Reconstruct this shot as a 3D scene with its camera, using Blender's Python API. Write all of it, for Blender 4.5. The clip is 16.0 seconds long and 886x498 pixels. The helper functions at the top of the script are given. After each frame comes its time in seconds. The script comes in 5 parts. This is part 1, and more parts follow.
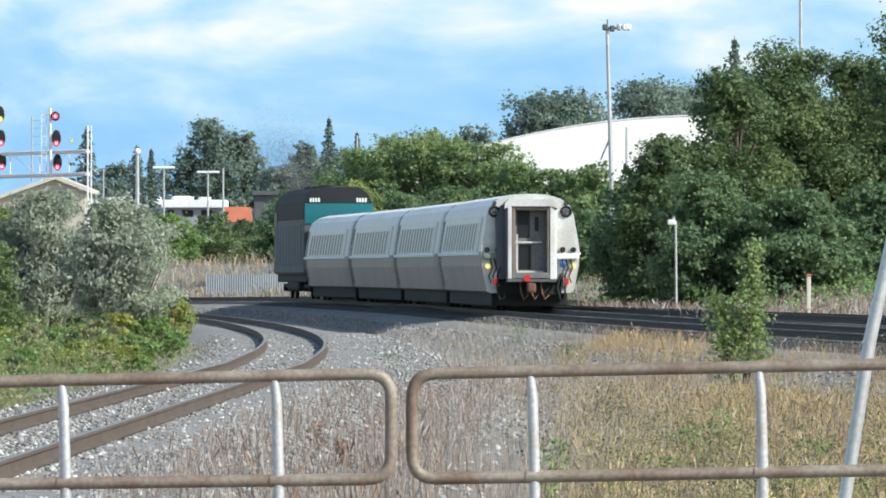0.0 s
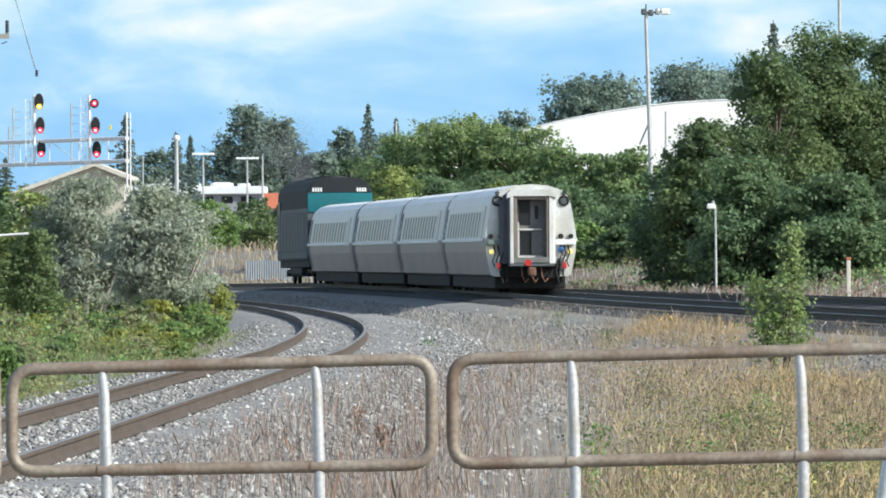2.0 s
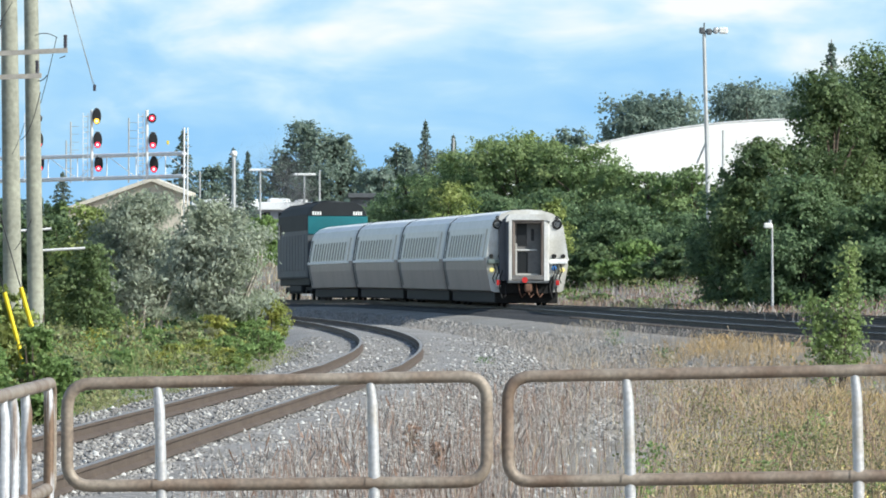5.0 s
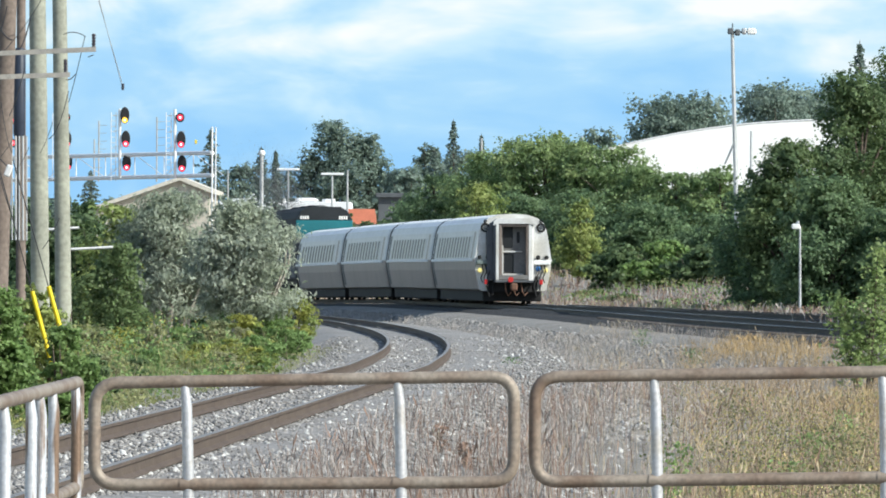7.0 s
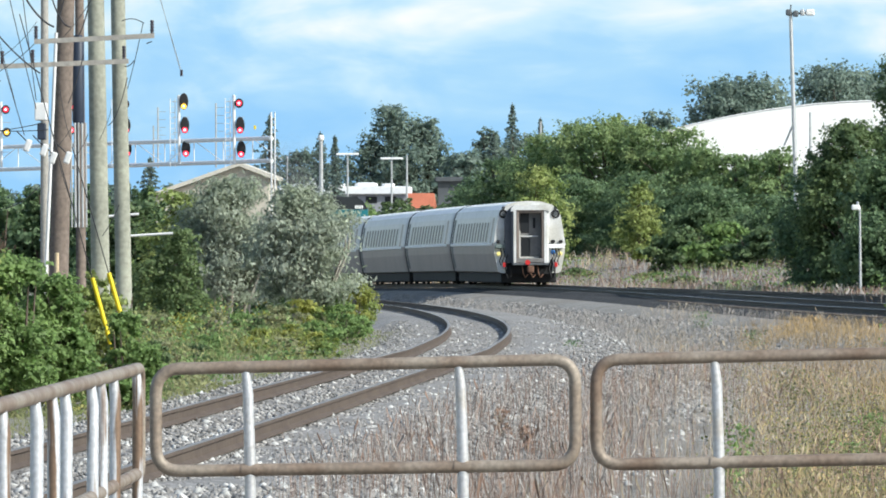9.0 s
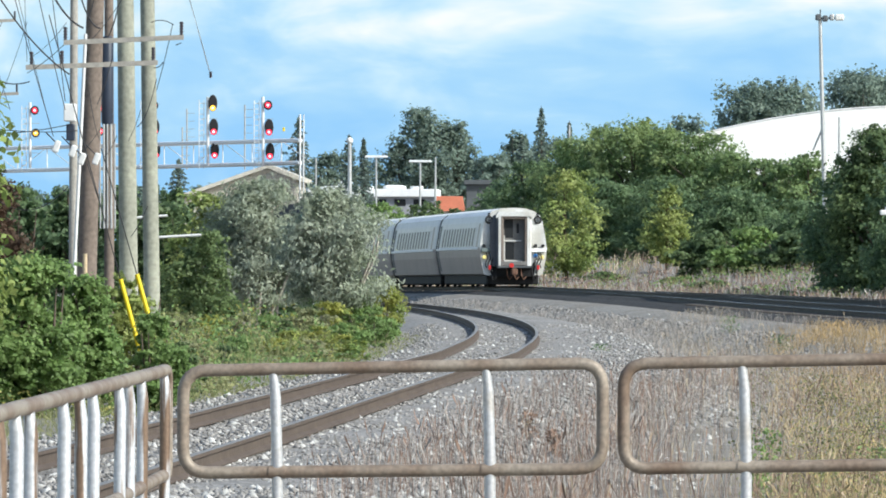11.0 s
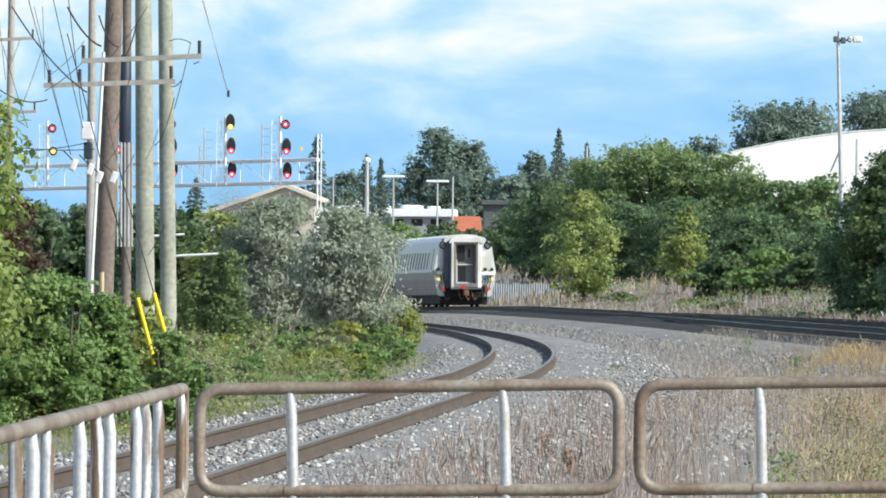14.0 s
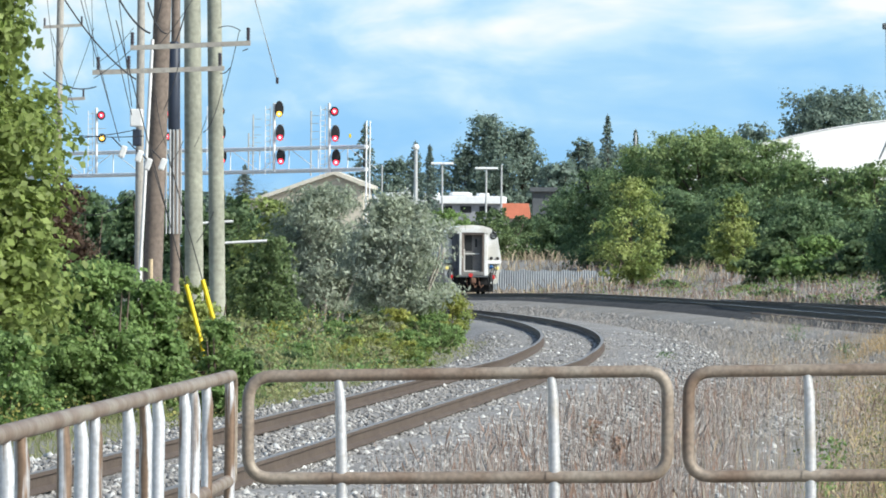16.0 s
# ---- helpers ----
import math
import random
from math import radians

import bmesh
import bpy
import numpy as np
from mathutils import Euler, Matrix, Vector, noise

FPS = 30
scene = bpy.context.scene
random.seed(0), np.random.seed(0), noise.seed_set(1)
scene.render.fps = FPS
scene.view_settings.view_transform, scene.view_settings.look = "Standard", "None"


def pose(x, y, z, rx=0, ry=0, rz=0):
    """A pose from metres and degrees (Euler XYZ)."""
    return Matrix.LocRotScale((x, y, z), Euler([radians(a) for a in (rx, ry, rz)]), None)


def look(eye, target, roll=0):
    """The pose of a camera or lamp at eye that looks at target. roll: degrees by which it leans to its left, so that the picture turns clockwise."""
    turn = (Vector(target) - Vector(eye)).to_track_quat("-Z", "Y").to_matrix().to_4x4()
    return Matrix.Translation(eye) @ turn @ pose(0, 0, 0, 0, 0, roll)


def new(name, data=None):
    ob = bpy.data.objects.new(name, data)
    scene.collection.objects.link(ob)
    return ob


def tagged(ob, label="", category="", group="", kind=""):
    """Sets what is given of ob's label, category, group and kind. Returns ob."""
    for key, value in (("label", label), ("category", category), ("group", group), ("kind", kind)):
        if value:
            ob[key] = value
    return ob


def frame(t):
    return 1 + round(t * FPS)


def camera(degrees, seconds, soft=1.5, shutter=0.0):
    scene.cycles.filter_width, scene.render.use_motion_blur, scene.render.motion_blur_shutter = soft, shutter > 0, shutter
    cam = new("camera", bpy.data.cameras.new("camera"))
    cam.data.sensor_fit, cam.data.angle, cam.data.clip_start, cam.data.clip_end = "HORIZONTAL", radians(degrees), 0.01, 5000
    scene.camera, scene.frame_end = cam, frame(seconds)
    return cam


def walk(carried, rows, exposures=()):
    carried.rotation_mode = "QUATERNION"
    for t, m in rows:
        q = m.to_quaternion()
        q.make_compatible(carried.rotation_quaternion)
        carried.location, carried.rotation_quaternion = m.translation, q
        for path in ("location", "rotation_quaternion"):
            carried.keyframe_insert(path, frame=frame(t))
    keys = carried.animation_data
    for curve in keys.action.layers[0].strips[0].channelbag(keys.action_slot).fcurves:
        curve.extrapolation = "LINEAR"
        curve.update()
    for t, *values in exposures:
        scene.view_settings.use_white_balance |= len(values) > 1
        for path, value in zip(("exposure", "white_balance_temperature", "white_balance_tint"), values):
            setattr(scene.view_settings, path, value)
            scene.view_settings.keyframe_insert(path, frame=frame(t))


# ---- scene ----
# A long lens on a fixed stand: EYE is the camera, FOCAL the lens in units of the sight lines below.
EYE_Z = 1.75
FOCAL = 13900.0
cam = camera(2 * math.degrees(math.atan(784 / FOCAL)), 16.0, soft=1.8)
# seconds, turn to the left, tilt upwards, roll (degrees)
PAN = [
    (0.0, 0.0000, 0.1608, 0.000),
    (0.5, -0.0051, 0.2953, -0.014),
    (1.0, 0.1195, 0.2518, -0.208),
    (1.5, 0.1660, 0.1735, -0.128),
    (2.0, 0.2895, 0.0542, -0.273),
    (2.5, 0.3995, 0.0885, -0.244),
    (3.0, 0.5169, 0.0753, -0.347),
    (3.5, 0.5992, 0.1462, -0.398),
    (4.0, 0.6188, 0.1819, -0.089),
    (6.5, 0.7847, 0.1782, 0.259),
    (7.0, 0.9040, 0.1790, 0.297),
    (7.5, 0.9409, 0.1268, 0.045),
    (8.0, 1.0138, 0.0800, 0.000),
    (8.5, 1.1568, 0.0616, -0.226),
    (9.0, 1.3409, 0.0606, -0.148),
    (11.5, 1.5435, 0.1063, 0.159),
    (12.0, 1.5107, 0.1649, 0.090),
    (12.5, 1.5349, 0.2641, 0.017),
    (13.0, 1.5534, 0.3047, 0.130),
    (13.5, 1.5757, 0.2700, 0.315),
    (14.0, 1.6709, 0.2277, 0.425),
    (14.5, 1.7812, 0.2087, 0.464),
    (15.0, 1.8723, 0.1834, 0.673),
    (15.5, 1.9616, 0.1694, 0.546),
    (16.0, 2.0260, 0.1303, 0.441)
]
walk(cam, [(t, pose(0, 0, EYE_Z, 90 + up, 0, turn) @ pose(0, 0, 0, 0, 0, roll)) for t, turn, up, roll in PAN],
     exposures=[(0, 0.27, 6450, 5.0), (16, 0.27, 6450, 5.0)])


def at(u, v, d):
    """A place by its sight line (u to the right, v downwards from the opening view) at d metres."""
    return Vector(((u - 784) * d / FOCAL, d, EYE_Z + (480 - v) * d / FOCAL))


# ---- world, sun ----
SUN_TO = Vector((0.68, -0.40, 0.56)).normalized()
world = bpy.data.worlds.new("World")
scene.world = world
world.use_nodes = True
wn = world.node_tree.nodes
sky = wn.new("ShaderNodeTexSky")
sky.sky_type, sky.sun_disc = "NISHITA", False
sky.sun_elevation = math.asin(SUN_TO.z)
sky.sun_rotation = math.atan2(SUN_TO.x, SUN_TO.y)
sky.air_density, sky.dust_density = 1.0, 1.0
wn["Background"].inputs["Strength"].default_value = 0.142
world.node_tree.links.new(sky.outputs["Color"], wn["Background"].inputs["Color"])
sun = new("sun", bpy.data.lights.new("sun", "SUN"))
sun.data.energy, sun.data.angle, sun.data.color = 4.5, radians(0.6), (1.0, 0.97, 0.91)
sun.matrix_world = look((0, 0, 60), Vector((0, 0, 60)) - SUN_TO)


# ---- materials ----
def mat(name, base, rough=0.7, metal=0.0, vary=0.25, scale=3.0, bump=0.0, second=None, fine=None, spec=0.4, isle=0.0, emit=0.0, mixat=(0.42, 0.62), stretch=None):
    """A node material: a base colour, coarse patches towards a second one, fine grain, and relief."""
    m = bpy.data.materials.new(name)
    m.use_nodes = True
    nt = m.node_tree
    n, l = nt.nodes, nt.links
    b = n["Principled BSDF"]
    b.inputs["Roughness"].default_value, b.inputs["Metallic"].default_value = rough, metal
    b.inputs["Specular IOR Level"].default_value = spec
    co = n.new("ShaderNodeTexCoord")
    t1 = n.new("ShaderNodeTexNoise")
    t1.inputs["Scale"].default_value, t1.inputs["Detail"].default_value = scale, 5
    if stretch:
        mp = n.new("ShaderNodeMapping")
        mp.inputs["Scale"].default_value = stretch
        l.new(co.outputs["Object"], mp.inputs["Vector"])
        l.new(mp.outputs[0], t1.inputs["Vector"])
    else:
        l.new(co.outputs["Object"], t1.inputs["Vector"])
    r1 = n.new("ShaderNodeMapRange")
    r1.inputs["From Min"].default_value, r1.inputs["From Max"].default_value = mixat
    l.new(t1.outputs["Fac"], r1.inputs["Value"])
    mx = n.new("ShaderNodeMix")
    mx.data_type = "RGBA"
    mx.inputs["A"].default_value = (*base, 1)
    mx.inputs["B"].default_value = (*(second or [c * (1 - vary) for c in base]), 1)
    l.new(r1.outputs["Result"], mx.inputs["Factor"])
    t2 = n.new("ShaderNodeTexNoise")
    t2.inputs["Scale"].default_value, t2.inputs["Detail"].default_value = fine or scale * 14, 3
    l.new(co.outputs["Object"], t2.inputs["Vector"])
    r2 = n.new("ShaderNodeMapRange")
    r2.inputs["From Min"].default_value, r2.inputs["From Max"].default_value = 0.3, 0.7
    r2.inputs["To Min"].default_value, r2.inputs["To Max"].default_value = 1 - vary, 1 + vary
    l.new(t2.outputs["Fac"], r2.inputs["Value"])
    hs = n.new("ShaderNodeHueSaturation")
    l.new(mx.outputs["Result"], hs.inputs["Color"])
    l.new(r2.outputs["Result"], hs.inputs["Value"])
    out = hs.outputs["Color"]
    if isle:
        ge = n.new("ShaderNodeNewGeometry")
        r3 = n.new("ShaderNodeMapRange")
        r3.inputs["To Min"].default_value, r3.inputs["To Max"].default_value = 1 - isle, 1 + isle
        l.new(ge.outputs["Random Per Island"], r3.inputs["Value"])
        h2 = n.new("ShaderNodeHueSaturation")
        l.new(out, h2.inputs["Color"])
        l.new(r3.outputs["Result"], h2.inputs["Value"])
        out = h2.outputs["Color"]
    l.new(out, b.inputs["Base Color"])
    if bump:
        bp = n.new("ShaderNodeBump")
        bp.inputs["Strength"].default_value, bp.inputs["Distance"].default_value = 0.8, bump
        l.new(t2.outputs["Fac"], bp.inputs["Height"])
        l.new(bp.outputs["Normal"], b.inputs["Normal"])
    if emit:
        l.new(out, b.inputs["Emission Color"])
        b.inputs["Emission Strength"].default_value = emit
    return m


def leafy(name, base, second, isle=0.28, scale=0.5):
    m = mat(name, base, rough=0.55, vary=0.2, scale=scale, second=second, isle=isle, spec=0.35)
    n, l = m.node_tree.nodes, m.node_tree.links
    b = n["Principled BSDF"]
    src = b.inputs["Base Color"].links[0].from_socket
    tr = n.new("ShaderNodeBsdfTranslucent")
    l.new(src, tr.inputs["Color"])
    mx = n.new("ShaderNodeMixShader")
    mx.inputs[0].default_value = 0.5
    l.new(b.outputs[0], mx.inputs[1])
    l.new(tr.outputs[0], mx.inputs[2])
    l.new(mx.outputs[0], n["Material Output"].inputs[0])
    return m


def glow(name, colour, strength):
    m = bpy.data.materials.new(name)
    m.use_nodes = True
    b = m.node_tree.nodes["Principled BSDF"]
    b.inputs["Base Color"].default_value = (*[c * 0.3 for c in colour], 1)
    b.inputs["Emission Color"].default_value = (*colour, 1)
    b.inputs["Emission Strength"].default_value = strength
    b.inputs["Roughness"].default_value = 0.2
    return m


M_SOIL = mat("dry_soil", (0.25, 0.238, 0.22), 0.95, vary=0.35, scale=0.25, fine=6, second=(0.21, 0.19, 0.165), bump=0.03)
M_BALLAST = mat("ballast", (0.26, 0.252, 0.245), 0.95, vary=0.4, scale=0.35, fine=9, second=(0.22, 0.21, 0.20), bump=0.04)
M_STONE = mat("crushed_stone", (0.27, 0.259, 0.247), 0.9, vary=0.2, scale=1.2, fine=20, second=(0.27, 0.26, 0.25), isle=0.42)
M_RUST = mat("rail_rust", (0.105, 0.078, 0.06), 0.75, vary=0.25, scale=0.8, second=(0.085, 0.062, 0.048), fine=12)
M_RAILTOP = mat("rail_head", (0.33, 0.28, 0.24), 0.4, metal=0.6, vary=0.15, scale=0.5)
M_RAILDARK = mat("main_rail", (0.06, 0.05, 0.045), 0.7, vary=0.25, scale=0.7)
M_RAILBRIGHT = mat("main_rail_head", (0.62, 0.62, 0.63), 0.25, metal=0.9, vary=0.08, scale=0.3)
M_TIE = mat("timber_tie", (0.12, 0.10, 0.085), 0.9, vary=0.3, scale=3, fine=30)
M_PIPE = mat("weathered_galvanised_pipe", (0.29, 0.245, 0.20), 0.55, metal=0.15, vary=0.22, scale=3.0, fine=40, second=(0.19, 0.135, 0.10), mixat=(0.40, 0.62))
M_PIPEPOST = mat("galvanised_post", (0.54, 0.54, 0.56), 0.40, metal=0.45, vary=0.15, scale=4.0, fine=50, second=(0.42, 0.36, 0.29), mixat=(0.5, 0.75))
M_STREAKPOST = mat("rust_streaked_post", (0.56, 0.57, 0.60), 0.42, metal=0.35, vary=0.15, scale=26.0, fine=50, second=(0.20, 0.135, 0.095), mixat=(0.50, 0.58), stretch=(1, 0.15, 0.05))
M_GALV = mat("galvanised_steel", (0.55, 0.56, 0.57), 0.45, metal=0.6, vary=0.12, scale=2.0)
M_BLACK = mat("black_paint", (0.02, 0.02, 0.022), 0.6, vary=0.2, scale=3)
M_LEAF_R = leafy("maple_leaf", (0.135, 0.20, 0.095), (0.185, 0.25, 0.105))
M_LEAF_D = leafy("dark_leaf", (0.15, 0.23, 0.12), (0.20, 0.285, 0.14))
M_LEAF_Y = leafy("yellowing_leaf", (0.37, 0.42, 0.15), (0.25, 0.33, 0.11))
M_LEAF_M = leafy("wood_leaf", (0.25, 0.345, 0.155), (0.33, 0.40, 0.165), scale=0.25)
M_LEAF_S = leafy("silver_leaf", (0.42, 0.46, 0.37), (0.30, 0.35, 0.24))
M_LEAF_G = leafy("shrub_leaf", (0.25, 0.36, 0.13), (0.185, 0.29, 0.10))
M_LEAF_B = leafy("conifer_needle", (0.17, 0.23, 0.20), (0.21, 0.27, 0.23))
# distance haze is mixed into this paler, greyer leaf colour
M_LEAF_H = leafy("haze_tinted_leaf", (0.25, 0.32, 0.265), (0.20, 0.27, 0.22))
M_PALEBARK = mat("pale_bark", (0.42, 0.38, 0.33), 0.9, vary=0.25, scale=3, fine=30)
M_BARK = mat("bark", (0.13, 0.10, 0.08), 0.9, vary=0.3, scale=3, fine=30, bump=0.01)
M_STRAW = mat("dry_stalk", (0.42, 0.35, 0.24), 0.85, vary=0.15, scale=0.4, second=(0.25, 0.19, 0.14), isle=0.4)
M_GREYSTRAW = mat("grey_stalk", (0.34, 0.32, 0.30), 0.85, vary=0.15, scale=0.4, second=(0.31, 0.28, 0.26), isle=0.4)
M_REDSTALK = mat("red_brown_stalk", (0.25, 0.165, 0.125), 0.85, vary=0.15, scale=0.4, isle=0.4)
M_GOLD = mat("golden_grass", (0.43, 0.33, 0.16), 0.85, vary=0.15, scale=0.3, second=(0.30, 0.245, 0.14), isle=0.4)
M_GRASS = leafy("green_grass", (0.21, 0.225, 0.10), (0.28, 0.265, 0.13), scale=0.4)
# oil-dark stone, its colour deepened further to imitate rail and train shadow
M_OILY_SHADED = mat("oily_shaded_ballast", (0.038, 0.036, 0.036), 0.9, vary=0.4, scale=0.5, fine=9, bump=0.04)


# ---- building helpers ----
def obj_mesh(name, bm, material):
    me = bpy.data.meshes.new(name)
    bm.to_mesh(me)
    bm.free()
    for m in material if isinstance(material, (list, tuple)) else [material]:
        me.materials.append(m)
    return me


def part(name, bm, material, parent=None, label="", smooth=False):
    """Links a bmesh as one mesh object, under a thing or part if given."""
    me = obj_mesh(name, bm, material)
    if smooth:
        me.polygons.foreach_set("use_smooth", [True] * len(me.polygons))
    ob = new(name, me)
    ob.parent = parent
    if label:
        tagged(ob, label)
    return ob


def thing(name, label, category, group="", m=None):
    e = new(name)
    if m is not None:
        e.matrix_basis = m
    return tagged(e, label, category, group)


def box(bm, lo, hi, bevel=0.0, mi=0):
    lo, hi = Vector(lo), Vector(hi)
    r = bmesh.ops.create_cube(bm, size=1, matrix=Matrix.Translation((lo + hi) / 2) @ Matrix.Diagonal((*(hi - lo), 1)))
    fs = {f for v in r["verts"] for f in v.link_faces}
    for f in fs:
        f.material_index = mi
    if bevel:
        es = list({e for v in r["verts"] for e in v.link_edges})
        bmesh.ops.bevel(bm, geom=es, offset=bevel, segments=2, affect="EDGES", profile=0.5)
    return bm


def tube(bm, pts, radii, sides=8, caps=True):
    """A tube along pts, with a radius or radii."""
    pts = [Vector(p) for p in pts]
    if not isinstance(radii, (list, tuple)):
        radii = [radii] * len(pts)
    rings = []
    ref = None
    for i, p in enumerate(pts):
        a = pts[max(i - 1, 0)]
        b = pts[min(i + 1, len(pts) - 1)]
        w = (b - a).normalized()
        if ref is None:
            ref = w.orthogonal().normalized()
        ref = (ref - w * ref.dot(w)).normalized()
        q = w.cross(ref)
        rings.append([bm.verts.new(p + radii[i] * (ref * math.cos(2 * math.pi * k / sides) + q * math.sin(2 * math.pi * k / sides))) for k in range(sides)])
    for r0, r1 in zip(rings, rings[1:]):
        for k in range(sides):
            f = bm.faces.new((r0[k], r0[(k + 1) % sides], r1[(k + 1) % sides], r1[k]))
            f.smooth = True
    if caps:
        bm.faces.new([bm.verts.new(v.co) for v in rings[0][::-1]])
        bm.faces.new([bm.verts.new(v.co) for v in rings[-1]])
    return bm


def loft(bm, sections, close=True, caps=True, mi=0):
    """Faces between sections, each a list of points in the same order."""
    rings = [[bm.verts.new(p) for p in s] for s in sections]
    n = len(rings[0])
    for r0, r1 in zip(rings, rings[1:]):
        for k in range(n if close else n - 1):
            f = bm.faces.new((r0[k], r0[(k + 1) % n], r1[(k + 1) % n], r1[k]))
            f.material_index = mi
    if caps and close:
        for r in (rings[0][::-1], rings[-1]):
            f = bm.faces.new(r)
            f.material_index = mi
    return bm


def quick_mesh(name, verts, faces, material):
    """A mesh out of numpy arrays of vertices and quads or triangles."""
    me = bpy.data.meshes.new(name)
    k = faces.shape[1]
    me.vertices.add(len(verts))
    me.vertices.foreach_set("co", verts.astype(np.float32).ravel())
    me.loops.add(faces.size)
    me.loops.foreach_set("vertex_index", faces.astype(np.int32).ravel())
    me.polygons.add(len(faces))
    me.polygons.foreach_set("loop_start", np.arange(0, faces.size, k, dtype=np.int32))
    me.materials.append(material)
    me.update(calc_edges=True)
    me.validate()
    return me


def leaves(name, centres, size, rng, material, flat=0.35, long=1.5, facing=None):
    """Leaf blades: small folded diamonds about each centre, turned at random or towards a facing."""
    n = len(centres)
    a = rng.normal(size=(n, 3))
    a[:, 2] *= flat + 0.4
    if facing is not None:
        c = facing * 0.75 + np.array((0, 0, 0.35)) + rng.normal(size=(n, 3)) * 0.42
        c /= np.linalg.norm(c, axis=1)[:, None] + 1e-9
        a -= c * (a * c).sum(1)[:, None]
        a /= np.linalg.norm(a, axis=1)[:, None] + 1e-9
        b = np.cross(c, a)
    else:
        a /= np.linalg.norm(a, axis=1)[:, None] + 1e-9
        b = rng.normal(size=(n, 3))
        b -= a * (a * b).sum(1)[:, None]
        b /= np.linalg.norm(b, axis=1)[:, None] + 1e-9
        c = np.cross(a, b)
    s = size * rng.uniform(0.6, 1.35, n)[:, None]
    v = np.stack([centres - a * s * long / 2, centres + b * s / 2 + c * s * 0.18, centres + a * s * long / 2, centres - b * s / 2 + c * s * 0.18], 1)
    f = np.arange(4 * n).reshape(n, 4)
    return quick_mesh(name, v.reshape(-1, 3), f, material)


def crown_points(lobes, n, rng, shell=0.62, clumps=12):
    """Points in loose sprays near the surface of lobes (x, y, z, rx, ry, rz), and the way each one faces."""
    out, way = [], []
    vol = np.array([(l[3] * l[4] * l[5]) ** 0.75 for l in lobes])
    share = vol / vol.sum()
    for l, w in zip(lobes, share):
        k = max(6, int(n * w / clumps))
        d = rng.normal(size=(k, 3))
        d /= np.linalg.norm(d, axis=1)[:, None]
        rad = 1 - (1 - shell) * rng.random(k) ** 1.4 + rng.normal(size=k) * 0.13
        c = np.array(l[:3]) + d * rad[:, None] * np.array(l[3:6])
        sp = (l[3] * l[4] * l[5]) ** (1 / 3) * 0.24
        along = rng.normal(size=(k, clumps, 1)) * d[:, None, :] * sp * 0.9
        p = c[:, None, :] + along + rng.normal(size=(k, clumps, 3)) * sp * np.array((0.75, 0.75, 0.45))
        out.append(p.reshape(-1, 3))
        way.append(np.repeat(d, clumps, 0))
    return np.concatenate(out), np.concatenate(way)


def tree(name, label, base, height, width, n, leaf, material, seed, long=1.5, flatness=0.34, hang=0.35, lobes=9, trunk=0.16, low=0.25, category="tree", group="", depth=None, stems=1, shape=0.0, bark=None, fine=5):
    """A tree: tapered trunk, limbs to every lobe, and a crown of leaves."""
    rng = np.random.default_rng(seed)
    e = thing(name, label, category, group, Matrix.Translation(base))
    depth = depth or width
    ls = []
    for i in range(lobes):
        f = (i + 0.5) / lobes
        z = height * (low + (1 - low) * f * 0.95)
        spread = (1 - shape) * math.sin(math.pi * min(1, 0.25 + f * 0.66)) + shape * (1.05 - f)
        for k in range(fine):
            a = i * 2.4 + k * 6.4 / fine + rng.uniform(-0.6, 0.6)
            r = spread * rng.uniform(0.25, 1.05)
            if i > 1 and rng.random() < 0.14:
                continue
            s = rng.uniform(0.09, 0.25) * (0.6 + 0.5 * spread)
            zz = min(z + rng.uniform(-0.05, 0.05) * height, height * (1 - s * 0.45))
            ls.append((math.cos(a) * r * width * 0.40, math.sin(a) * r * depth * 0.40, zz, s * width * 0.85, s * depth * 0.85, s * height * flatness))
    bm = bmesh.new()
    top = Vector((rng.uniform(-0.05, 0.05) * width, 0, height * 0.8))
    for k in range(stems):
        o = Vector((0.0, 0.0, 0.0)) if stems == 1 else Vector((rng.uniform(-0.16, 0.16) * width, rng.uniform(-0.1, 0.1) * depth, 0))
        lean = Vector((o.x * 1.6, o.y * 1.6, 0))
        tube(bm, [o - Vector((0, 0, 0.3)), o + lean * 0.3 + top * 0.35, o + lean + top * 0.7, o + lean * 1.2 + top], [trunk * 1.15, trunk * 0.85, trunk * 0.5, trunk * 0.15], 7)
    for l in ls[::max(1, fine - 1)]:
        c = Vector(l[:3])
        o = top * min(0.75, max(0.15, c.z / height - 0.2))
        tube(bm, [o, o.lerp(c, 0.5) + Vector((0, 0, 0.04 * height)), c, c + (c - o) * 0.12], [trunk * 0.45, trunk * 0.3, trunk * 0.16, trunk * 0.05], 5)
    part("trunk", bm, bark or M_BARK, e)
    pts, way = crown_points(ls, n, rng)
    me = leaves("crown", pts, leaf, rng, material, flat=hang, long=long, facing=way)
    c = new("crown", me)
    c.parent = e
    return e


